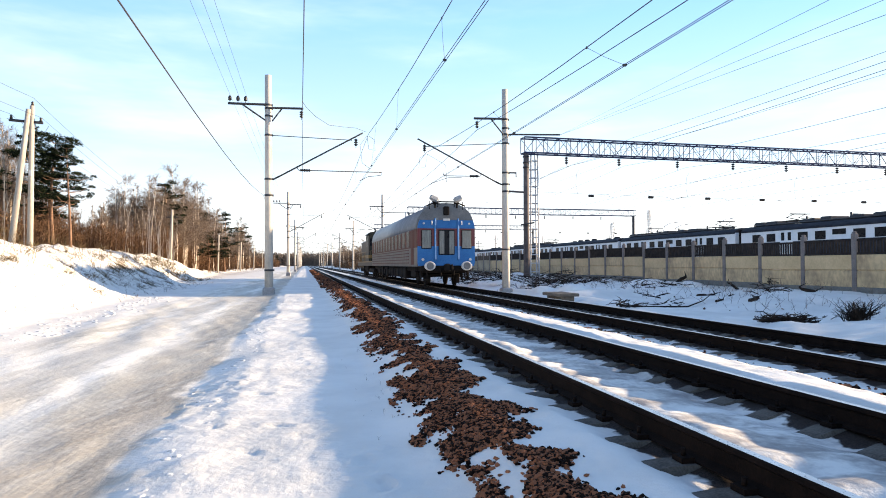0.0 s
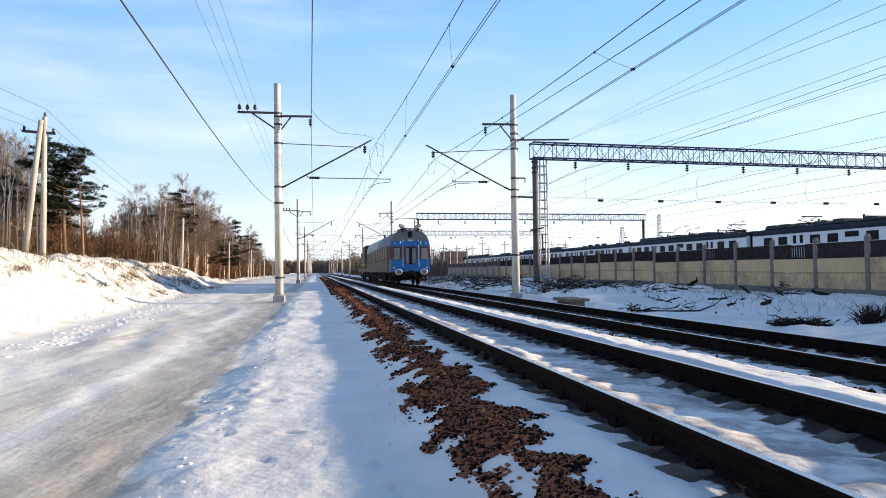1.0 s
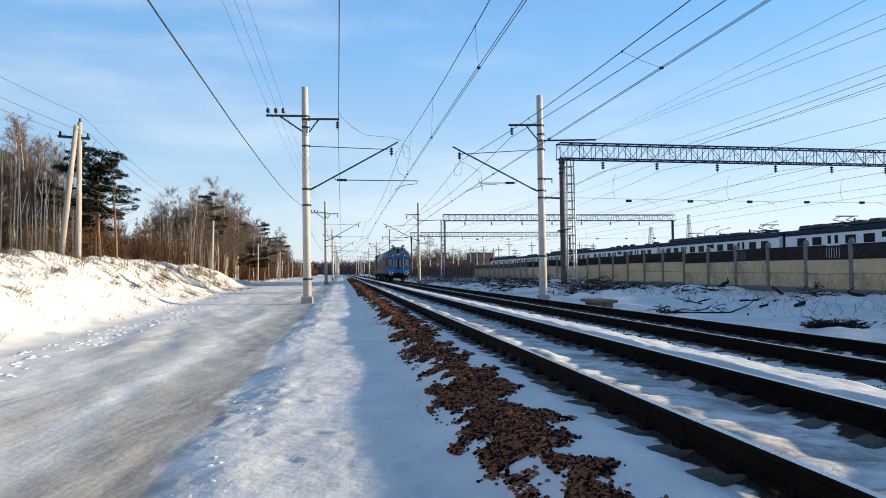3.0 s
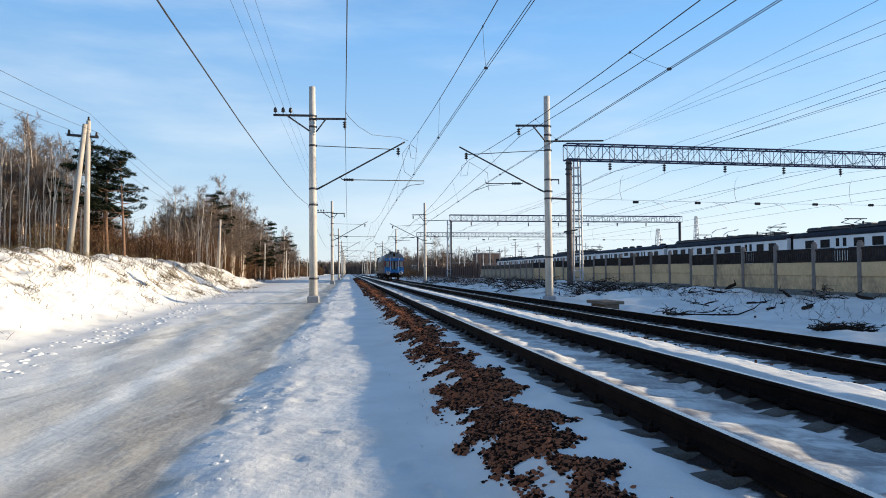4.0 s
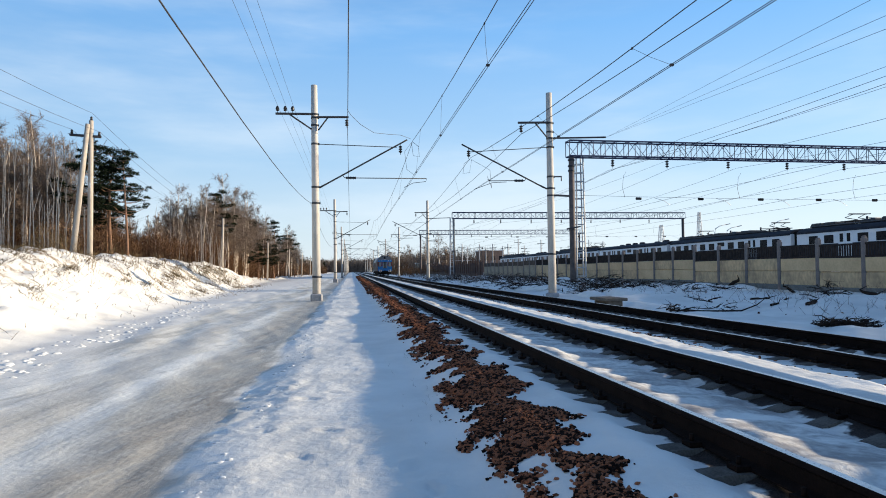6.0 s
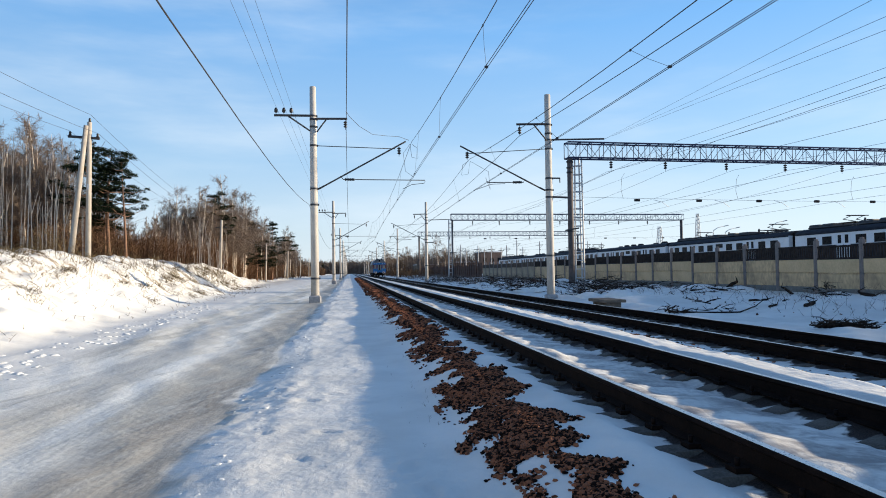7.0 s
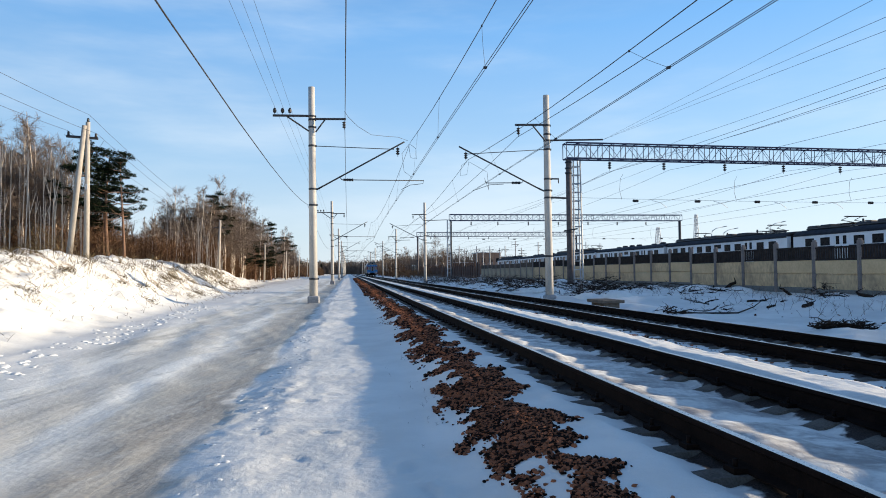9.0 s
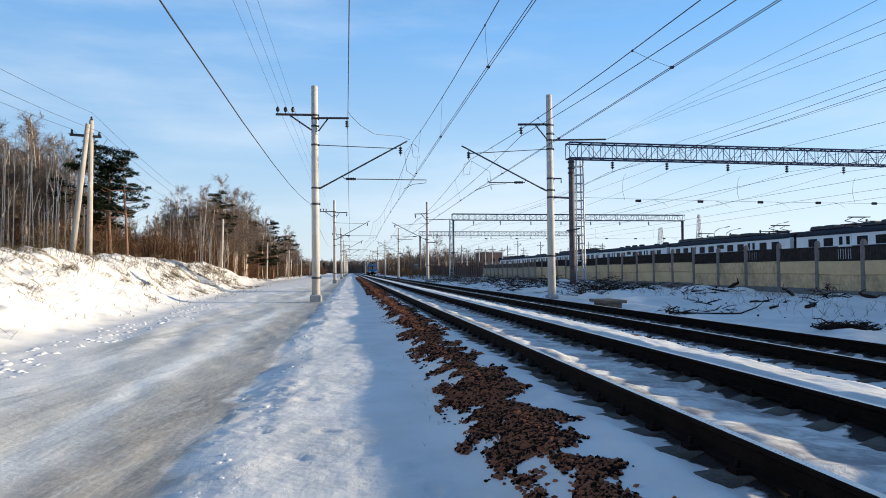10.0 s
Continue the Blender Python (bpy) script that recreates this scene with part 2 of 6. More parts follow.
# ---- mesh tools ----
class Shape:
    """Collects vertices and faces of one mesh."""

    def __init__(self):
        self.v, self.f, self.mi, self.smooth = [], [], [], []

    def add(self, verts, faces, mi=0, smooth=False):
        o = len(self.v)
        self.v.extend(tuple(p) for p in verts)
        for f in faces:
            self.f.append(tuple(i + o for i in f))
            self.mi.append(mi)
            self.smooth.append(smooth)
        return self

    def box(self, c, s, m=None, mi=0, bevel=0.0):
        """A box of centre c and size s, with its upright edges and top chamfered by bevel."""
        hx, hy, hz = (a / 2 for a in s)
        e = min(bevel, hx * 0.9, hy * 0.9, hz * 0.9)
        rings = []
        for z, i in ((-hz, e), (-hz + e, 0), (hz - e, 0), (hz, e)) if e else ((-hz, 0), (hz, 0)):
            ax, ay = hx - i, hy - i
            if e:
                rings.append([(-ax + e, -ay, z), (ax - e, -ay, z), (ax, -ay + e, z), (ax, ay - e, z), (ax - e, ay, z), (-ax + e, ay, z), (-ax, ay - e, z), (-ax, -ay + e, z)])
            else:
                rings.append([(-ax, -ay, z), (ax, -ay, z), (ax, ay, z), (-ax, ay, z)])
        k = len(rings[0])
        verts = [Vector(p) for r in rings for p in r]
        if m is not None:
            verts = [m @ p for p in verts]
        verts = [(p[0] + c[0], p[1] + c[1], p[2] + c[2]) for p in verts]
        faces = [tuple(range(k - 1, -1, -1)), tuple(range(k * (len(rings) - 1), k * len(rings)))]
        for r in range(len(rings) - 1):
            for j in range(k):
                a, b = r * k + j, r * k + (j + 1) % k
                faces.append((a, b, b + k, a + k))
        return self.add(verts, faces, mi)

    def tube(self, pts, radii, n=8, mi=0, caps=True, smooth=True):
        """A round bar along points, with a radius or a list of them."""
        pts = [Vector(p) for p in pts]
        if not isinstance(radii, (list, tuple)):
            radii = [radii] * len(pts)
        verts = []
        for i, p in enumerate(pts):
            d = (pts[min(i + 1, len(pts) - 1)] - pts[max(i - 1, 0)]).normalized()
            a = d.cross(Vector((0, 0, 1)) if abs(d.z) < 0.9 else Vector((1, 0, 0))).normalized()
            c = d.cross(a)
            for j in range(n):
                t = 2 * math.pi * j / n
                verts.append(p + (a * math.cos(t) + c * math.sin(t)) * radii[i])
        faces = []
        for i in range(len(pts) - 1):
            for j in range(n):
                q, r = i * n + j, i * n + (j + 1) % n
                faces.append((q, r, r + n, q + n))
        self.add(verts, faces, mi, smooth)
        if caps:
            o = len(self.v) - len(verts)
            for ring in (range(n - 1, -1, -1), range((len(pts) - 1) * n, len(pts) * n)):
                self.f.append(tuple(o + i for i in ring))
                self.mi.append(mi)
                self.smooth.append(False)
        return self

    def bar(self, a, b, w, mi=0):
        """A square bar from a to b."""
        return self.tube([a, b], w * 0.7071, 4, mi, True, False)

    def lathe(self, c, profile, n=16, mi=0):
        """A turned body about the z axis: pairs of radius and height."""
        verts = [(c[0] + r * math.cos(2 * math.pi * j / n), c[1] + r * math.sin(2 * math.pi * j / n), c[2] + z) for r, z in profile for j in range(n)]
        faces = [(i * n + j, i * n + (j + 1) % n, (i + 1) * n + (j + 1) % n, (i + 1) * n + j) for i in range(len(profile) - 1) for j in range(n)]
        faces += [tuple(range(n - 1, -1, -1)), tuple(range((len(profile) - 1) * n, len(profile) * n))]
        return self.add(verts, faces, mi, True)

    def prism(self, outline, y0, y1, mi=0, smooth=False):
        """An outline of (x, z) pairs drawn along y."""
        k = len(outline)
        verts = [(x, y0, z) for x, z in outline] + [(x, y1, z) for x, z in outline]
        faces = [(j, (j + 1) % k, (j + 1) % k + k, j + k) for j in range(k)]
        self.add(verts, faces, mi, smooth)
        o = len(self.v) - 2 * k
        for ring in (range(k - 1, -1, -1), range(k, 2 * k)):
            self.f.append(tuple(o + i for i in ring))
            self.mi.append(mi)
            self.smooth.append(False)
        return self

    def mesh(self, name, mats):
        me = bpy.data.meshes.new(name)
        me.from_pydata(self.v, [], self.f)
        for m in mats if isinstance(mats, (list, tuple)) else [mats]:
            me.materials.append(m)
        me.polygons.foreach_set("material_index", self.mi)
        me.polygons.foreach_set("use_smooth", self.smooth)
        me.update()
        return me


def part(name, shape, material, parent=None, label="", at=None):
    ob = new(name, shape.mesh(name, material))
    if parent is not None:
        ob.parent = parent
    if at is not None:
        ob.matrix_basis = at
    return tagged(ob, label)


def thing(name, label, category, at=None, group="", kind=""):
    ob = new(name)
    ob.empty_display_size = 0.2
    if at is not None:
        ob.matrix_basis = at
    return tagged(ob, label, category, group, kind)


def hash2(i, j):
    s = np.sin(i * 127.1 + j * 311.7) * 43758.5453
    return s - np.floor(s)


def vnoise(x, y):
    """Smooth value noise, -1 to 1."""
    i, j = np.floor(x), np.floor(y)
    u, v = x - i, y - j
    u, v = u * u * (3 - 2 * u), v * v * (3 - 2 * v)
    a = hash2(i, j) * (1 - u) + hash2(i + 1, j) * u
    b = hash2(i, j + 1) * (1 - u) + hash2(i + 1, j + 1) * u
    return 2 * (a * (1 - v) + b * v) - 1


def sstep(a, b, x):
    t = np.clip((x - a) / (b - a), 0, 1)
    return t * t * (3 - 2 * t)


# ---- the ground ----
R1, R2, R3, R4 = 2.49, 4.09, 6.56, 8.16
FAR_DROP = 0.10
PITCH = 0.59
FENCE_X = 22.9


def ground_z(x, y):
    x, y = np.asarray(x, float), np.asarray(y, float)
    sway = (0.14 * vnoise(y * 0.5, x * 0 + 11) + 0.03 * vnoise(y * 1.7, x * 0 + 5)) * (1 - sstep(0.9, 1.4, x)) * sstep(-2.2, -1.0, x)
    base = np.interp(x + sway, [-6.5, -4.0, -1.7, -1.4, -1.1, -0.8, -0.3, 0.15, 0.5, 0.8, 1.05, 1.25, 1.45, 1.7, 1.9, 2.14, 2.3, 2.42, 2.6, 3.0, 3.6, 4.5, 4.75, 5.3, 5.52, 6.2, 8.6, 9.3, 10.3, 12, 15, 18, 20.5, 22.5, 24.5, 30],
                     [-0.45, -0.50, -0.50, -0.49, -0.445, -0.415, -0.415, -0.405, -0.405, -0.395, -0.35, -0.27, -0.215, -0.195, -0.178, -0.178, -0.20, -0.20, -0.20, -0.20, -0.205, -0.19, -0.105, -0.14, -0.265, -0.30, -0.30, -0.42, -0.62, -0.55, -0.42, -0.28, -0.2, -0.2, -0.2, 0.14])
    base = base + 0.05 * sstep(8, 34, y) * sstep(-2.6, -0.8, x) * (1 - sstep(0.2, 1.2, x))
    foot = np.interp(y, [0, 14, 20, 32, 52, 80, 110, 160, 400], [-6.2, -6.5, -6.8, -7.5, -9.0, -11.0, -12.5, -13, -13])
    crest = np.interp(y, [0, 40, 60, 74, 84, 92, 106, 130], [2.0, 2.1, 2.15, 2.0, 1.45, 0.9, 0.2, -0.15])
    s = sstep(0.0, 1.0, (foot - x) / np.interp(y, [50, 75, 110], [6.0, 4.6, 4.0]))
    z = base + (crest + 0.48) * s
    bank = sstep(0.2, 2.0, foot - x)
    z = z + bank * (0.18 * vnoise(x * 0.7, y * 0.5) + 0.17 * vnoise(x * 1.7 + 7, y * 1.5) + 0.11 * vnoise(x * 3.5, y * 3) + 0.04 * vnoise(x * 2.2 + 3, y * 7))
    road = sstep(-7, -6, x) * (1 - sstep(-2.0, -1.4, x))
    z = z + road * (0.030 * vnoise(x * 1.5 + y * 0.2, y * 0.25) + 0.014 * vnoise(x * 4 + y * 0.9, y * 1.1) + 0.005 * vnoise(x * 9 + y * 1.5, y * 3.1))
    path = sstep(-1.3, -0.8, x) * (1 - sstep(1.2, 1.6, x))
    z = z + path * (0.026 * vnoise(x * 1.1, y * 0.55) + 0.012 * vnoise(x * 2.4, y * 1.3) + 0.006 * vnoise(x * 7, y * 5) + 0.004 * vnoise(x * 16, y * 12))
    z = z + sstep(-1.5, -1.2, x) * (1 - sstep(-0.75, -0.45, x)) * (0.5 + 0.5 * vnoise(x * 0.8, y * 0.7)) * (0.014 * vnoise(x * 12 + y * 3, y * 9) + 0.010 * vnoise(x * 21, y * 19))
    bed = sstep(1.4, 1.9, x) * (1 - sstep(8.6, 9.2, x))
    z = z + bed * (0.018 * vnoise(x * 2.5, y * 1.4) + 0.012 * vnoise(x * 8, y * 6))
    # snow lies in soft waves over the sleepers and is banked against the rail
    for axis, drop in (((R1 + R2) / 2, 0.0), ((R3 + R4) / 2, FAR_DROP)):
        inside = 1 - sstep(0.55, 1.25, np.abs(x - axis))
        z = z + inside * ((0.016 + 0.014 * vnoise(y * 0.9, x * 0.8)) * np.cos(2 * np.pi * (y - 0.30) / PITCH))
    z = z + 0.07 * np.exp(-((x - (R1 + 0.36)) / 0.26) ** 2) * (0.8 + 0.7 * vnoise(y * 1.3, x * 0 + 3))
    z = z + np.exp(-((x - 1.5) / 0.3) ** 2) * (0.020 * vnoise(y * 0.55, x * 0 + 8) + 0.010 * vnoise(y * 1.6, x * 0 + 2) + 0.008 * vnoise(y * 5.5, x * 3) + 0.045 * sstep(9, 24, y))
    for r in (R1, R2, R3, R4):
        z = z - 0.014 * np.exp(-((np.abs(x - r) - 0.25) / 0.10) ** 2) + 0.018 * np.exp(-((x - r) / 0.07) ** 4)
    for r in (R2, R4):
        z = z - 0.032 * np.exp(-((x - (r - 0.33)) / 0.15) ** 2)
    z = z + 0.018 * np.exp(-((x - 2.02) / 0.14) ** 2)
    # the near ends of the sleepers lie bare
    off = (y + 2.0) / PITCH
    off = (off - np.round(off)) * PITCH
    z = z - (0.034 + 0.014 * vnoise(y * 0.8, x * 0 + 6)) * np.exp(-((x - 2.22) / 0.14) ** 4) * np.exp(-(off / 0.13) ** 4)
    right = sstep(9.4, 11, x) * (1 - sstep(22, 23, x))
    z = z + right * (0.26 * vnoise(x * 0.42, y * 0.3 + 4) + 0.10 * vnoise(x * 1.2, y * 0.9) + 0.04 * vnoise(x * 3, y * 3))
    far = sstep(60, 160, np.abs(x) - 20)
    return z + far * 0.25 * vnoise(x * 0.03, y * 0.03)


# footprints in the snow by the path: x, y, turn, depth
PRINTS = ((0.52, 4.55, 10, 0.028), (0.45, 5.1, -12, 0.024), (-0.42, 5.6, 40, 0.015), (-0.22, 6.5, 60, 0.015), (-0.5, 8.1, 70, 0.012), (-0.2, 8.4, 60, 0.012))


def dented(x, y, z):
    for px, py, turn, depth in PRINTS:
        c, s = math.cos(radians(turn)), math.sin(radians(turn))
        u, v = (x - px) * c + (y - py) * s, -(x - px) * s + (y - py) * c
        d = np.sqrt((u / 0.075) ** 2 + (v / 0.16) ** 2)
        z = z - depth * (1 - sstep(0.6, 1.05, d)) + 0.5 * depth * np.exp(-((d - 1.25) / 0.22) ** 2)
    return z


def make_ground():
    xs = np.concatenate([-np.geomspace(1600, 20, 14), np.arange(-19, -8, 0.2), np.arange(-8, -1.8, 0.14), np.arange(-1.8, 9.5, 0.055), np.arange(9.5, 24, 0.3), np.geomspace(24.5, 1600, 16)])
    ys = np.concatenate([-np.geomspace(400, 4, 8), np.arange(-3, 2.8, 0.6), np.arange(2.8, 12, 0.05), np.arange(12, 26, 0.12), np.arange(26, 60, 0.45), np.arange(60, 150, 1.6), np.geomspace(152, 3000, 26)])
    gx, gy = np.meshgrid(xs, ys)
    gz = dented(gx, gy, ground_z(gx, gy))
    road_cols = np.where((xs[:-1] > -6.7) & (xs[:-1] < -1.35))[0]
    nx = len(xs)
    for name, cols, label in (("ground", np.setdiff1d(np.arange(nx - 1), road_cols), "snow-covered ground with a snow bank, path and track bed"),
                              ("road", road_cols, "icy rutted dirt road with packed grey snow")):
        a = (np.arange(len(ys) - 1)[:, None] * nx + cols[None, :]).ravel()
        quads = np.stack([a, a + 1, a + nx + 1, a + nx], 1)
        used, inv = np.unique(quads, return_inverse=True)
        verts = np.stack([gx.ravel(), gy.ravel(), gz.ravel()], 1)[used]
        me = bpy.data.meshes.new(name)
        me.from_pydata(verts.tolist(), [], inv.reshape(-1, 4).tolist())
        me.materials.append(GROUND)
        me.polygons.foreach_set("use_smooth", [True] * len(me.polygons))
        tagged(new(name, me), label, kind="structure")


def gz1(x, y):
    return float(ground_z(x, y))


def make_track(rails, drop, label):
    track = thing("railway_track", label, "railway track", pose(0, 0, -drop), kind="structure")
    head = [(-0.0375, -0.035), (-0.036, -0.008), (-0.028, 0.0), (0.028, 0.0), (0.036, -0.008), (0.0375, -0.035), (0.012, -0.052), (0.009, -0.145), (0.075, -0.168), (0.075, -0.18), (-0.075, -0.18), (-0.075, -0.168), (-0.009, -0.145), (-0.012, -0.052)]
    for r in rails:
        s = Shape()
        s.prism([(r + x, z) for x, z in head], -30, 1500)
        for i in range(2, 4):
            s.mi[i] = 1
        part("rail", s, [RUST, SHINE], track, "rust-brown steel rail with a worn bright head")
    axis = sum(rails) / 2
    # a concrete sleeper: lower in the middle, with pads and clips at both rails
    s = Shape()
    for side in (-1, 1):
        pts = [(side * x, z) for x, z in ((0.0, -0.235), (0.45, -0.235), (0.62, -0.185), (1.05, -0.185), (1.32, -0.21), (1.35, -0.23))]
        for i in range(len(pts) - 1):
            (xa, za), (xb, zb) = pts[i], pts[i + 1]
            ring = lambda x, z: [(x, -0.135, -0.40), (x, -0.095, z), (x, 0.095, z), (x, 0.135, -0.40)]
            v = ring(xa, za) + ring(xb, zb)
            f = [(0, 1, 5, 4), (1, 2, 6, 5), (2, 3, 7, 6)] + ([(4, 5, 6, 7)] if i == len(pts) - 2 else [])
            s.add(v, f if side > 0 else [tuple(reversed(q)) for q in f])
        for e in (-1, 1):
            c = side * 0.80 + e * 0.12
            s.box((c, 0, -0.165), (0.09, 0.12, 0.035), mi=1)
            s.tube([(c, 0, -0.16), (c, 0, -0.10)], 0.016, 6, 1)
    me = s.mesh("sleeper", [SLEEPER, RUST])
    n_near = 110
    for i in range(n_near):
        ob = new("sleeper", me)
        ob.parent = track
        ob.matrix_basis = pose(axis + random.uniform(-0.015, 0.015), -2.0 + i * PITCH, random.uniform(-0.008, 0.004), 0, 0, random.uniform(-0.5, 0.5))
    s = Shape()
    for i in range(n_near, 420):
        s.box((axis, -2.0 + i * PITCH, -0.27), (2.7, 0.25, 0.14))
    tagged(part("sleeper_row", s, SLEEPER, track), kind="stuff")
    return track


def stones(name, label, strips, count, seed):
    """Loose broken stone: strips of (x0, x1, y0, y1, share, size)."""
    rng = np.random.default_rng(seed)
    ico_v = np.array([(0, 0, 1), (0.89, 0, 0.45), (0.28, 0.85, 0.45), (-0.72, 0.53, 0.45), (-0.72, -0.53, 0.45), (0.28, -0.85, 0.45),
                      (0.72, 0.53, -0.45), (-0.28, 0.85, -0.45), (-0.89, 0, -0.45), (-0.28, -0.85, -0.45), (0.72, -0.53, -0.45)])
    ico_f = [(0, 1, 2), (0, 2, 3), (0, 3, 4), (0, 4, 5), (0, 5, 1), (1, 6, 2), (2, 7, 3), (3, 8, 4), (4, 9, 5), (5, 10, 1), (6, 7, 2), (7, 8, 3), (8, 9, 4), (9, 10, 5), (10, 6, 1)]
    verts, faces = [], []
    for x0, x1, y0, y1, share, size, cover in strips:
        n = int(count * share)
        x, y = rng.uniform(x0, x1, n), y0 + (y1 - y0) * rng.uniform(0, 1, n) ** 1.5
        mid, half = (x0 + x1) / 2, (x1 - x0) / 2
        edge = 1 - np.abs(x - mid) / half
        mask = vnoise(x * 2.1 + seed, y * 1.1) * 0.4 + vnoise(x * 4.6, y * 2.6) * 0.8 + vnoise(x * 9, y * 5 + 3) * 0.6 + rng.normal(0, 0.24, n) + edge * 1.5 - cover
        keep = mask > 0
        x, y = x[keep], y[keep]
        z = ground_z(x, y)
        for px, py, pz in zip(x, y, z):
            r = size * rng.uniform(0.5, 1.3)
            sc = np.array([rng.uniform(0.6, 1.45), rng.uniform(0.6, 1.2), rng.uniform(0.45, 0.95)]) * r
            v = ico_v * sc * rng.uniform(0.62, 1.3, (11, 1))
            a, t = rng.uniform(0, 6.28), rng.uniform(-0.6, 0.6)
            ca, sa, ct, st = math.cos(a), math.sin(a), math.cos(t), math.sin(t)
            m = np.array([(ca, -sa * ct, sa * st), (sa, ca * ct, -ca * st), (0, st, ct)])
            v = v @ m.T + (px, py, pz + r * 0.15)
            o = len(verts)
            verts.extend(v.tolist())
            faces.extend((o + a_, o + b_, o + c_) for a_, b_, c_ in ico_f)
    me = bpy.data.meshes.new(name)
    me.from_pydata(verts, [], faces)
    me.materials.append(STONE)
    return tagged(new(name, me), label, "ballast", kind="stuff")


make_ground()
make_track((R1, R2), 0.0, "snowy railway track with rusty rails on concrete sleepers")
make_track((R3, R4), FAR_DROP, "second snowy railway track with rusty rails on concrete sleepers")
stones("ballast", "bare brown broken-stone ballast shoulder beside the rail", ((0.88, 1.92, -6.0, 3.4, 0.14, 0.024, 0.80), (0.88, 1.92, 3.2, 7.5, 0.42, 0.0195, 0.80), (0.84, 1.96, 3.3, 5.6, 0.12, 0.0195, 0.98), (0.98, 1.96, 7, 15, 0.30, 0.026, 0.70), (1.12, 2.08, 14, 45, 0.26, 0.040, 0.6), (1.05, 2.2, 40, 160, 0.16, 0.07, 0.4), (0.85, 1.4, 3, 22, 0.05, 0.017, 1.45)), 60000, 3)
stones("ballast", "dark broken stones in the snow between the tracks", ((5.38, 5.84, 3.5, 60, 0.7, 0.036, 0.98), (4.22, 4.40, 3.5, 60, 0.15, 0.022, 1.05), (5.75, 6.35, 3.5, 60, 0.15, 0.026, 1.4)), 11000, 5)
stones("stones", "dark frozen clods and stones scattered over the snow by the fence", ((10.2, 22.3, 13, 95, 1.0, 0.05, 1.9),), 1500, 12)


# ---- overhead line ----
MAST_Y = [36 + 58.5 * i for i in range(9)]
AX, BX = -1.8, 11.05


def insulator(s, top, length=0.42, r=0.10, mi=0):
    """A string of porcelain bells hanging from a point."""
    x, y, z = top
    s.tube([(x, y, z), (x, y, z - length)], 0.014, 6, mi)
    prof = []
    k = 3
    for i in range(k):
        z0 = -length * (0.18 + 0.64 * i / k)
        d = length * 0.64 / k
        prof += [(0.03, z0), (r, z0 - d * 0.35), (r, z0 - d * 0.6), (0.03, z0 - d)]
    return s.lathe((x, y, z), list(reversed(prof)), 10, mi)


def sloped_insulator(s, a, b, r=0.06):
    a, b = Vector(a), Vector(b)
    pts, rad = [], []
    for i in range(13):
        pts.append(a.lerp(b, i / 12))
        rad.append(r if i % 2 else r * 0.55)
    return s.tube(pts, rad, 8)


def mast_body(root, height, r0, r1):
    s = Shape()
    s.tube([(0, 0, -0.5), (0, 0, height * 0.5), (0, 0, height)], [r0, (r0 + r1) / 2, r1], 20)
    part("pole", s, POLE_CONCRETE, root, "tapered spun-concrete pole")
    s = Shape()
    s.box((0, 0, -0.25), (0.62, 0.62, 0.62), bevel=0.06)
    part("foundation", s, BASE_CONCRETE, root, "grey concrete foundation block")


def collar(root, z, r):
    s = Shape()
    s.tube([(0, 0, z - 0.05), (0, 0, z + 0.05)], r + 0.012, 18)
    s.box((r + 0.03, 0, z), (0.06, 0.10, 0.10))
    part("clamp", s, STEEL, root, "dark steel band clamp")


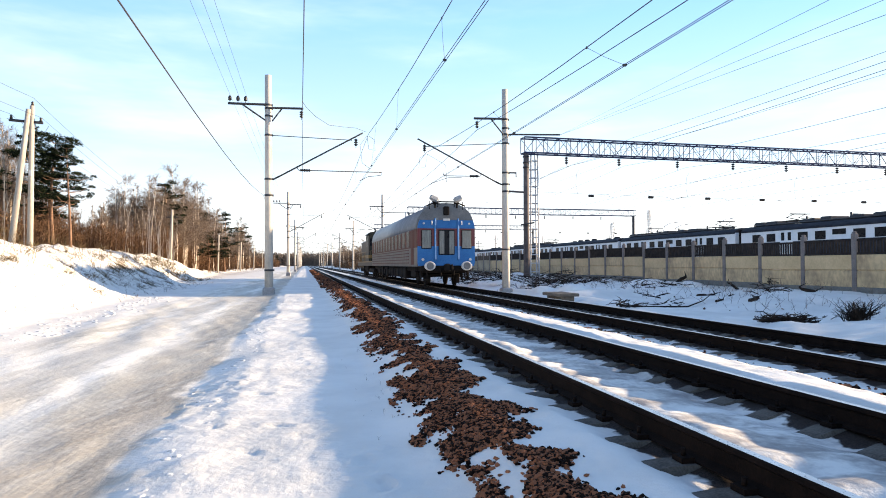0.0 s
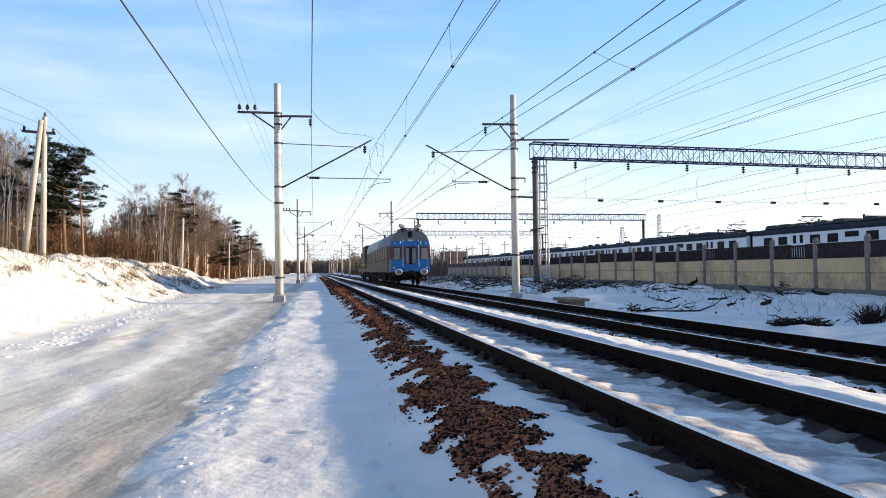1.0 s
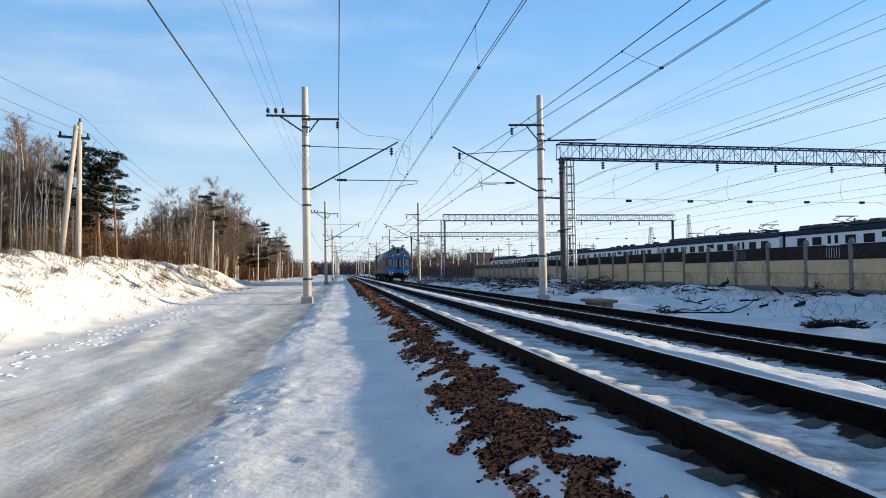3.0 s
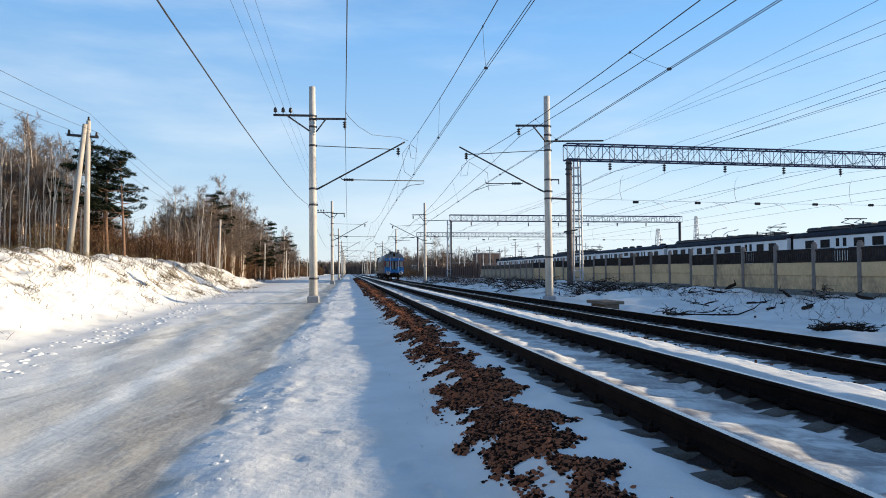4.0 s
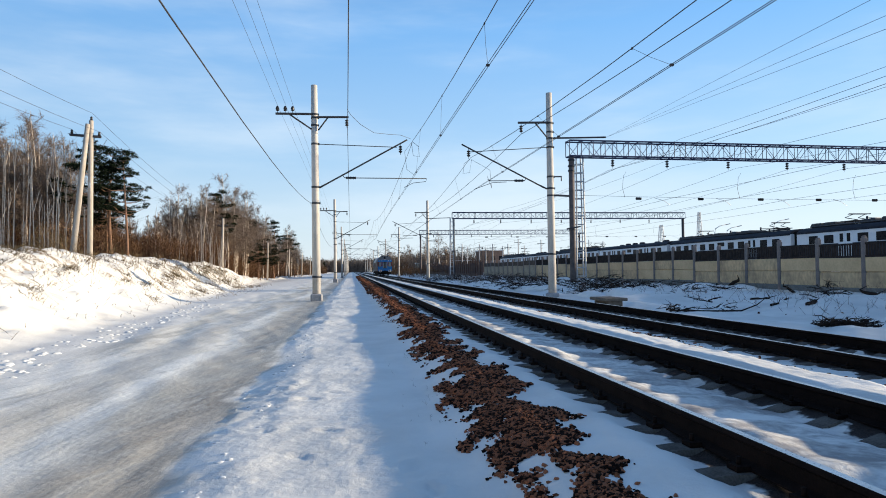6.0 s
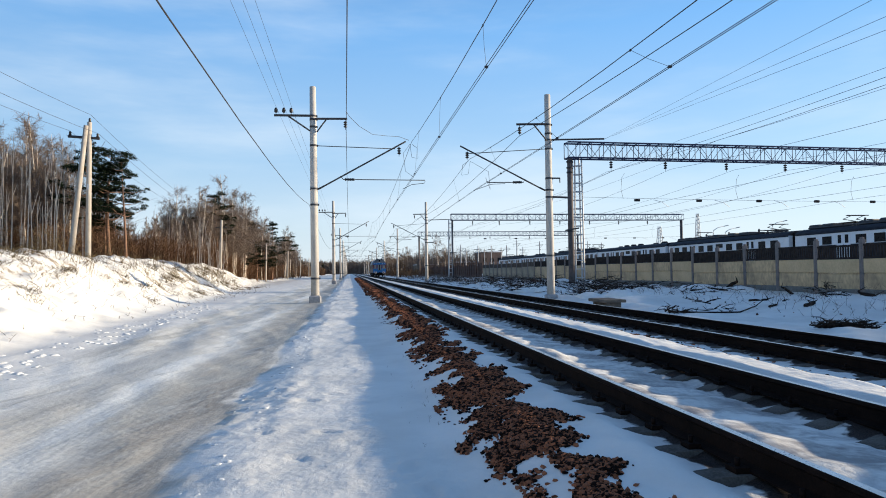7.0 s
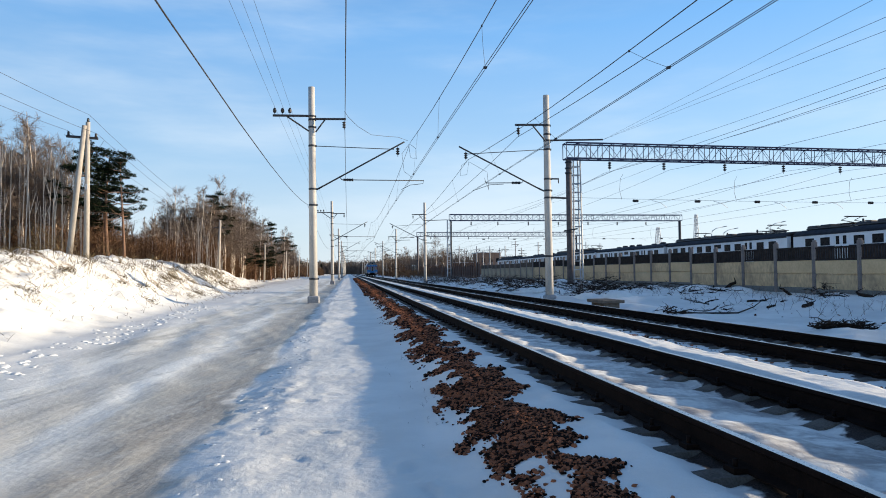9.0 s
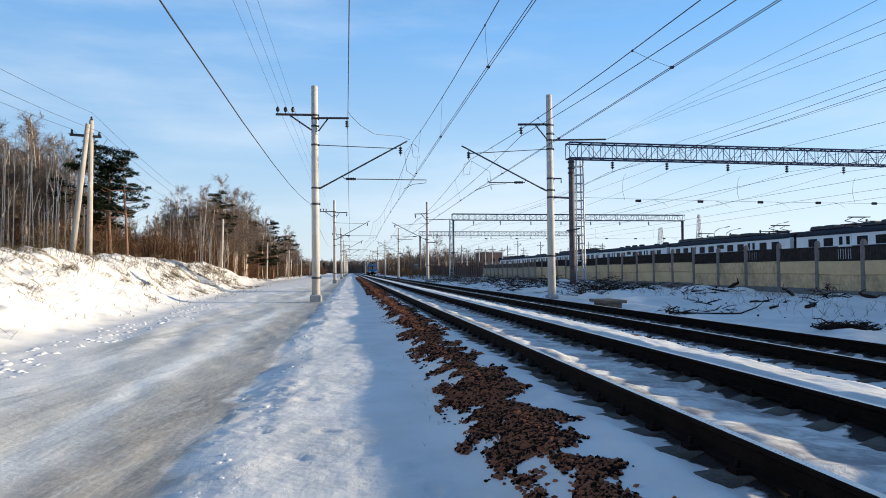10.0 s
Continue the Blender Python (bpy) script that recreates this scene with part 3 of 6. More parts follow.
def mast_a():
    """Left-hand mast: crossarm with three pin insulators, short arm, cantilever to the near track. Local axes, base at the origin."""
    root = thing("catenary_mast", "round concrete catenary mast with crossarm and cantilever beside the road", "mast", group="catenary masts beside the road")
    mast_body(root, 11.15, 0.225, 0.165)
    rad = lambda z: 0.225 - 0.06 * z / 11.15
    for z in (0.95, 4.85, 5.7, 8.0, 9.0, 9.4, 9.58):
        collar(root, z, rad(z))
    s = Shape()
    s.bar((-0.12, -0.2, 9.56), (-2.0, -0.2, 9.56), 0.09)
    s.bar((-0.15, -0.2, 8.75), (-1.3, -0.2, 9.54), 0.06)
    arm = part("crossarm", s, STEEL, root, "dark steel crossarm")
    for x in (-1.90, -1.50, -1.12):
        s = Shape()
        s.tube([(x, -0.2, 9.58), (x, -0.2, 9.75)], 0.016, 6)
        s.lathe((x, -0.2, 9.70), [(0.04, 0), (0.10, 0.04), (0.075, 0.09), (0.10, 0.12), (0.07, 0.22), (0.03, 0.27)], 10)
        part("insulator", s, PORCELAIN, arm)
    s = Shape()
    s.bar((0.12, -0.2, 9.40), (1.80, -0.2, 9.42), 0.085)
    s.bar((0.2, -0.2, 8.7), (0.72, -0.2, 9.40), 0.055)
    arm = part("feeder_arm", s, STEEL, root, "short dark steel arm")
    part("insulator", insulator(Shape(), (1.70, -0.2, 9.38), 0.55), PORCELAIN, arm)
    part("tie_rod", Shape().tube([(0.15, 0, 8.0), (4.35, 0, 7.86)], 0.022, 6), STEEL, root)
    s = Shape().tube([(0.30, 0, 5.72), (4.92, 0, 8.27)], 0.042, 8)
    canti = part("cantilever", s, STEEL, root, "sloping dark steel cantilever tube")
    part("insulator", sloped_insulator(Shape(), (0.22, 0, 5.68), (0.55, 0, 5.86)), PORCELAIN, canti)
    part("insulator", insulator(Shape(), (4.55, 0, 8.05), 0.6), PORCELAIN, canti)
    s = Shape().tube([(1.40, 0, 6.38), (1.55, 0, 6.20), (5.94, 0, 6.16)], 0.026, 6)
    reg = part("registration_arm", s, STEEL, root, "horizontal dark steel registration arm")
    part("insulator", sloped_insulator(Shape(), (1.62, 0, 6.20), (2.15, 0, 6.195), 0.085), PORCELAIN, reg)
    part("steady_arm", Shape().tube([(5.94, 0, 6.12), (5.90, 0, 6.0), (5.2, 0, 5.92), (4.72, 0, 5.68)], 0.016, 6), STEEL, reg)
    return root


def mast_b():
    """Right-hand mast: feeder arm, cantilever to the far track, and a longer arm over the yard side."""
    root = thing("catenary_mast", "tall round concrete catenary mast with cantilever over the far track", "mast", group="catenary masts beside the fence")
    mast_body(root, 11.2, 0.225, 0.165)
    rad = lambda z: 0.225 - 0.06 * z / 11.2
    for z in (2.2, 5.45, 5.85, 6.5, 8.15, 8.65, 9.0, 9.5):
        collar(root, z, rad(z))
    s = Shape()
    s.bar((-0.1, -0.2, 9.5), (-1.85, -0.2, 9.46), 0.09)
    s.bar((-0.15, -0.2, 8.6), (-0.85, -0.2, 9.44), 0.06)
    arm = part("feeder_arm", s, STEEL, root, "short dark steel arm with a brace")
    part("insulator", insulator(Shape(), (-1.67, -0.2, 9.42), 0.6), PORCELAIN, arm)
    part("yard_arm", Shape().bar((0.15, -0.2, 8.63), (3.2, -0.2, 8.72), 0.07), STEEL, root, "long thin dark steel arm")
    part("tie_rod", Shape().tube([(-0.15, 0, 8.15), (-4.65, 0, 7.84)], 0.022, 6), STEEL, root)
    canti = part("cantilever", Shape().tube([(-0.35, 0, 5.88), (-4.98, 0, 8.26)], 0.042, 8), STEEL, root, "sloping dark steel cantilever tube")
    part("insulator", sloped_insulator(Shape(), (-0.22, 0, 5.83), (-0.55, 0, 5.99)), PORCELAIN, canti)
    part("insulator", insulator(Shape(), (-4.6, 0, 8.03), 0.55), PORCELAIN, canti)
    reg = part("registration_arm", Shape().tube([(-1.4, 0, 6.42), (-1.45, 0, 6.28), (-3.45, 0, 6.26), (-3.55, 0, 6.35)], 0.026, 6), STEEL, root)
    part("insulator", sloped_insulator(Shape(), (-1.55, 0, 6.28), (-2.05, 0, 6.275), 0.085), PORCELAIN, reg)
    part("steady_arm", Shape().tube([(-2.5, 0, 6.2), (-3.3, 0, 6.16), (-4.25, 0, 5.82)], 0.016, 6), STEEL, reg)
    part("bracket", Shape().bar((0.15, -0.1, 5.46), (1.05, -0.1, 5.42), 0.08), STEEL, root, "small dark steel side bracket")
    s = Shape().bar((0.15, -0.1, 6.5), (0.62, -0.1, 6.5), 0.06)
    s.tube([(0.60, -0.1, 6.5), (0.60, -0.1, 6.25)], 0.03, 6)
    part("bracket", s, STEEL, root, "small dark steel side bracket")
    return root


first_a, first_b = mast_a(), mast_b()
lean = random.Random(4)
first_a.matrix_basis = pose(AX, MAST_Y[0], -0.16, 0, -0.35, 0)
first_b.matrix_basis = pose(BX, MAST_Y[0], -0.32, 0, -0.1, 0)
for y in MAST_Y[1:]:
    dx = -0.35 if y < 100 else -0.2
    copy_thing(first_a, pose(AX + dx, y, -0.05, 0, lean.uniform(-0.4, 0.4), lean.uniform(-2, 2)))
    copy_thing(first_b, pose(BX - 0.2, y, -0.25, 0, lean.uniform(-0.4, 0.4), lean.uniform(-2, 2)))

SUPPORT_Y = [36 - 58.5] + MAST_Y


def span_points(supports, sag, steps=12):
    """Points of a wire that hangs between supports (x, y, z)."""
    pts = []
    for a, b in zip(supports, supports[1:]):
        for i in range(steps):
            t = i / steps
            p = Vector(a).lerp(Vector(b), t)
            p.z -= sag * 4 * t * (1 - t)
            pts.append(p)
    return pts + [Vector(supports[-1])]


def wire(name, label, supports, sag, r=0.011, parent=None, n=5):
    s = Shape().tube(span_points(supports, sag), r, n)
    if parent is not None:
        return part(name, s, WIRE, parent)
    return tagged(part(name, s, WIRE), label, "cable")


DROPPERS = ((0.12, 0.12), (0.3, 0.3), (0.5, 0.495), (0.661, 0.645), (0.797, 0.78), (0.93, 0.92))


def catenary(mess_x, con_x, mess_z, mess_sag, wire_z, wire_sag, label, shift=0.0):
    """Carrying wire, two contact wires side by side and droppers over one track."""
    root = thing("overhead_line", label, "overhead line")
    sup_m = [(mess_x[i % 2], y, mess_z) for i, y in enumerate(SUPPORT_Y)]
    sup_c = [(con_x[i % 2], y, wire_z) for i, y in enumerate(SUPPORT_Y)]
    wire("carrying_wire", "", sup_m, mess_sag, 0.012, root)
    for off in (-0.03, 0.03):
        wire("contact_wire", "", [(x + off, y, z) for x, y, z in sup_c], wire_sag, 0.0085, root)
    for j in range(len(SUPPORT_Y) - 1):
        for t, u in DROPPERS:
            m = Vector(sup_m[j]).lerp(Vector(sup_m[j + 1]), t + shift)
            c = Vector(sup_c[j]).lerp(Vector(sup_c[j + 1]), u + shift)
            t, u = t + shift, u + shift
            m.z -= mess_sag * 4 * t * (1 - t)
            c.z -= wire_sag * 4 * u * (1 - u)
            s = Shape().tube([m, (m + c) / 2 + Vector((0.0, 0.05, 0)), c], 0.0045, 4)
            s.box(m, (0.03, 0.06, 0.05)), s.box(c, (0.08, 0.06, 0.05))
            part("dropper", s, WIRE, root)
    return root


catenary((3.25, 3.38), (3.5, 3.05), 8.1, 1.02, 5.62, -0.25, "twin contact wires and carrying wire over the near track")
catenary((6.5, 6.55), (7.3, 6.85), 7.2, 1.1, 5.52, 0.0, "twin contact wires and carrying wire over the far track", -0.025)
for dx in (-3.72, -3.30, -2.92):
    wire("line_wire", "thin line wire on pin insulators of the masts", [(dx, y, 9.75) for y in SUPPORT_Y], -0.15 if dx < -3.5 else -0.1, 0.006)
wire("feeder_wire", "feeder wire hung under the mast arms", [(0.2 if y < 0 else -0.12, y, 8.7) for y in SUPPORT_Y], 1.5, 0.016)
wire("feeder_wire", "feeder wire hung under the mast arms", [(10.3 if y < 0 else 9.38, y, 8.52) for y in SUPPORT_Y], 0.7, 0.015)
wire("cable", "thick sagging cable strung from mast to mast", [(-1.4 if i == 0 else -2.1, y, 4.72) for i, y in enumerate(SUPPORT_Y)], 1.1, 0.010)
s = Shape().tube([(-0.1, 29.0, 8.05), (0.05, 29.6, 7.95), (0.5, 31.5, 7.95), (1.2, 33.6, 8.0), (2.0, 35.0, 8.22), (2.7, 35.8, 8.35), (3.25, 36, 8.2)], 0.011, 5)
tagged(part("jumper_cable", s, WIRE), "drooping jumper cable between feeder and carrying wire", "cable")

# slack jumper loops at the cantilever ends
for x, z, e in ((3.3, 8.0, 1), (6.6, 7.1, -1)):
    s = Shape().tube([(x, 36, z), (x + 0.1 * e, 36.1, z - 0.7), (x + 0.45 * e, 36.2, z - 0.75), (x + 0.4 * e, 36.1, z - 0.2), (x + 0.1 * e, 36, z)], 0.011, 5)
    tagged(part("jumper_cable", s, WIRE), "slack jumper loop hanging below the cantilever end", "cable")
    s = Shape().tube([(x, 36, z), (x - 0.55 * e, 33.8, z - 0.9), (x - 0.5 * e, 33.2, z - 1.9), (x - 0.15 * e, 32.6, 5.72)], 0.009, 5)
    tagged(part("jumper_cable", s, WIRE), "thin jumper from carrying wire to contact wire", "cable")

# ---- yard gantries ----


def girder(root, x0, x1, y, z0, z1, step, material):
    """A lattice beam along x: four chords, posts and diagonals."""
    w = 0.45
    for yy in (y - w, y + w):
        for z in (z0, z1):
            part("chord", Shape().bar((x0, yy, z), (x1, yy, z), 0.10), material, root)
    n = max(2, round((x1 - x0) / step))
    d = (x1 - x0) / n
    f = Shape()
    for yy in (-w, w):
        f.bar((0, yy, z0), (0, yy, z1), 0.05)
    f.bar((0, -w, z0), (0, w, z0), 0.05), f.bar((0, -w, z1), (0, w, z1), 0.05)
    frame_me = f.mesh("girder_frame", material)
    braces = [Shape().bar((0, 0, a), (d, 0, b), 0.035).mesh("girder_brace", material) for a, b in ((z0, z1), (z1, z0))]
    for i in range(n + 1):
        ob = new("girder_frame", frame_me)
        ob.parent = root
        ob.matrix_basis = pose(x0 + d * i, y, 0)
        if i < n:
            for yy, flip in ((y - w, 0), (y + w, 1)):
                ob = new("girder_brace", braces[(i + flip) % 2])
                ob.parent = root
                ob.matrix_basis = pose(x0 + d * i, yy, 0)


def lattice_tower(root, x, y, z0, z1, w):
    for dx in (-w, w):
        for dy in (-w * 0.7, w * 0.7):
            part("tower_leg", Shape().bar((x + dx, y + dy, z0), (x + dx * 0.75, y + dy, z1), 0.10), GALV, root, "pale galvanised tower leg")
    k = max(3, round((z1 - z0) / 0.75))
    for i in range(k + 1):
        z, f = z0 + (z1 - z0) * i / k, 1 - 0.25 * i / k
        u = Shape()
        for dy in (-w * 0.7, w * 0.7):
            u.bar((x - w * f, y + dy, z), (x + w * f, y + dy, z), 0.055)
        for e in (-1, 1):
            u.bar((x + e * w * f, y - w * 0.7, z), (x + e * w * f, y + w * 0.7, z), 0.05)
        part("tower_rung", u, GALV, root)


def gantry(y, x0, x1, zb, zt, label, tower=True, post_mat=None, cross_wires=True, turn=1.2, col_r=0.27, tower_at=1.25, tower_w=0.40):
    root = thing("gantry", label, "gantry")
    girder(root, x0, x1, y, zb, zt, 1.05, BLUE_STEEL)
    s = Shape()
    s.tube([(x0 + 0.3, y, gz1(x0 + 0.3, y) - 0.4), (x0 + 0.3, y, zb)], [col_r, col_r * 0.82], 14)
    part("column", s, mat("tarred_concrete", (0.06, 0.05, 0.05), (0.16, 0.13, 0.12), 0.8, scale=3, fine=30) if post_mat is None else post_mat, root, "dark weathered concrete column")
    for z in (zb - 0.3, zb - 0.8, zb - 1.2, 4.3):
        part("clamp", Shape().tube([(x0 + 0.3, y, z - 0.06), (x0 + 0.3, y, z + 0.06)], col_r + 0.02, 14), STEEL, root)
    part("bracket", Shape().bar((x0 - 0.3, y - 0.3, 4.35), (x0 + 0.9, y - 0.3, 4.55), 0.09), STEEL, root)
    s = Shape().tube([(x1 - 0.3, y, -0.8), (x1 - 0.3, y, zb)], [0.3, 0.25], 14)
    part("column", s, STEEL, root, "dark far column")
    if tower:
        lattice_tower(root, x0 + tower_at, y + 0.8, gz1(x0 + 1.2, y) - 0.2, zb + 0.2, tower_w)
    n = int((x1 - x0 - 3) / 5.8)
    for i in range(n):
        x = x0 + 3.2 + i * 5.8 + (0.8 if i == 0 else 0)
        part("insulator", insulator(Shape(), (x, y, zb - 0.02), 0.95, 0.15), PORCELAIN, root)
        if cross_wires and i % 2 == 0:
            part("jumper", Shape().tube([(x + 1.2, y, zb - 1.2), (x + 0.95, y, zb - 1.6), (x + 0.85, y, zb - 2.6), (x + 1.05, y, zb - 3.4)], 0.014, 5), WIRE, root)
    if cross_wires:
        z = 6.95
        part("cross_wire", Shape().tube(span_points([(x0 + 0.3, y, z + 0.25), (x1 - 0.3, y, z + 0.25)], 0.25, 30), 0.012, 5), WIRE, root)
        for i in range(n):
            x = x0 + 6.3 + i * 5.8
            part("insulator", sloped_insulator(Shape(), (x - 0.25, y, z), (x + 0.25, y, z), 0.13), PORCELAIN, root)
            part("steady_arm", Shape().tube([(x + 1.5, y, z + 0.05), (x + 2.3, y, z - 0.15), (x + 2.9, y, z - 0.55)], 0.02, 5), GALV, root)
    root.matrix_basis = Matrix.Translation((x0, y, 0)) @ pose(0, 0, 0, 0, 0, turn) @ Matrix.Translation((-x0, -y, 0))
    return root


gantry(54, 18.1, 78, 10.45, 11.75, "long lattice yard gantry of blue-grey steel on a dark column", turn=2.4)
gantry(120, 18.3, 63.5, 10.35, 11.45, "farther lattice yard gantry of grey steel across the sidings", post_mat=STEEL, col_r=0.12, tower_at=0.0, tower_w=0.36)
gantry(186, 19.0, 66, 11.0, 12.15, "distant lattice yard gantry of grey steel", tower=False)

# yard wires over the sidings, parallel to the tracks
for x, z, sag in ((21.6, 9.3, 0.9), (22.4, 9.5, 0.5), (27.4, 9.6, 1.1), (27.4, 7.0, 0.15), (33.3, 9.6, 1.1), (33.3, 7.0, 0.15), (38.4, 9.6, 1.1), (38.4, 6.9, 0.15), (43.4, 9.6, 1.1), (43.4, 6.9, 0.15), (28.2, 12.1, 0.6), (31.9, 12.2, 0.6)):
    ys = (-12, 54, 120, 186, 300)
    wire("yard_wire", "overhead wire above the railway sidings", [(x, y, z) for y in ys], sag, 0.012)

for x, z in ((7.86, 5.1), (8.12, 4.87), (8.11, 4.66)):
    far_end, near_end = Vector((14.25, 35.8, 8.4)), Vector((x, 9.0, z))
    wire("stay_wire", "thin wire led off the long mast arm", [far_end, near_end + (near_end - far_end) * 0.5], 0.0, 0.004)

# ---- fence ----
PLASTER = mat("yellow_painted_concrete", (0.49, 0.355, 0.20), (0.64, 0.475, 0.275), 0.9, scale=1.1, fine=11)
PLASTER_DIRTY = mat("stained_yellow_concrete", (0.32, 0.235, 0.145), (0.62, 0.455, 0.26), 0.9, scale=0.9, fine=7, stretch_by=(1, 1, 0.6))
POST = mat("grey_fence_post", (0.13, 0.115, 0.11), (0.24, 0.21, 0.20), 0.9, scale=3, fine=30)
GRILLE = mat("dark_fence_grille", (0.016, 0.014, 0.014), (0.045, 0.036, 0.032), 0.8, scale=4, fine=30, spec=0.1)
PALE_PANEL = mat("weathered_grey_panel", (0.22, 0.185, 0.13), (0.42, 0.35, 0.24), 0.9, scale=0.8, fine=9)
GRILLE_WOOD = mat("weathered_dark_boards", (0.06, 0.045, 0.036), (0.14, 0.11, 0.085), 0.9, scale=1.5, fine=12, spec=0.1)
PLINTH = mat("stained_plinth", (0.10, 0.105, 0.10), (0.20, 0.20, 0.19), 0.9, scale=2, fine=20)


def make_fence():
    root = thing("fence", "yellow and grey concrete panel fence with posts and barred top", "fence")
    post = Shape()
    post.box((0, 0, 1.05), (0.20, 0.24, 2.75), bevel=0.03)
    post.box((-0.09, 0, 1.05), (0.04, 0.12, 2.5))
    post.box((0, 0, 2.46), (0.16, 0.18, 0.08), bevel=0.03)
    post_me = post.mesh("post", POST)
    panel = Shape()
    panel.box((0, 1.5, 0.470), (0.09, 2.78, 0.70), bevel=0.015)
    panel.box((0.015, 1.5, 0.83), (0.04, 2.78, 0.08))
    upper = Shape().box((-0.006, 1.5, 1.188), (0.09, 2.78, 0.640), bevel=0.015)
    panel_me, upper_me = panel.mesh("panel", PLASTER), upper.mesh("panel", PLASTER)
    stained_me, stained_upper_me = panel.mesh("panel", PLASTER_DIRTY), upper.mesh("panel", PLASTER_DIRTY)
    plinth_me = Shape().box((0.01, 1.5, -0.17), (0.14, 2.8, 0.62), bevel=0.02).mesh("plinth", PLINTH)
    g = Shape()
    g.box((0, 1.5, 1.56), (0.07, 2.78, 0.10)), g.box((0, 1.5, 2.14), (0.07, 2.78, 0.09))
    for i in range(17):
        g.box((0, 0.2 + i * 0.1625, 1.85), (0.05, 0.075, 0.52))
    grille_me = g.mesh("grille", GRILLE)
    grey_me, grey_upper_me = panel.mesh("panel", PALE_PANEL), upper.mesh("panel", PALE_PANEL)
    grey_top_me = Shape().box((0, 1.5, 1.80), (0.09, 2.78, 0.60), bevel=0.015).mesh("panel", GRILLE_WOOD)
    rng = random.Random(8)
    y = 27.3 - 3 * 7
    while y < 114:
        dz = rng.uniform(-0.04, 0.04) + (0.0 if y > 40 else -0.08)
        old = y > 80
        for name, me in (("post", post_me), ("panel", grey_me if old else stained_me if rng.random() < 0.55 else panel_me), ("panel", grey_upper_me if old else stained_upper_me if rng.random() < 0.45 else upper_me), ("plinth", plinth_me), ("panel", grey_top_me) if old else ("grille", grille_me)):
            ob = new(name, me)
            ob.parent = root
            ob.matrix_basis = pose(FENCE_X, y, dz, rng.uniform(-0.3, 0.3), rng.uniform(-0.6, 0.6), 0)
        y += 3.0


make_fence()

# ---- the parked electric train in the yard ----
EMU_WHITE = mat("white_carriage_paint", (0.70, 0.72, 0.74), (0.82, 0.83, 0.84), 0.45, scale=2, fine=20, bump=0.05)
EMU_BLUE = mat("dark_blue_carriage_paint", (0.012, 0.015, 0.03), (0.03, 0.034, 0.05), 0.5, spec=0.2, scale=2, fine=20, bump=0.05)
EMU_ROOF = mat("dark_roof_paint", (0.012, 0.015, 0.022), (0.035, 0.04, 0.052), 0.7, scale=2, fine=20, bump=0.1, spec=0.15)
GLASS = mat("dark_window_glass", (0.006, 0.007, 0.009), (0.014, 0.015, 0.018), 0.3, scale=1, fine=5, bump=0, spec=0.12)
BLACK = mat("black_underframe", (0.006, 0.0055, 0.0055), (0.02, 0.017, 0.016), 0.85, scale=4, fine=40, spec=0.08)


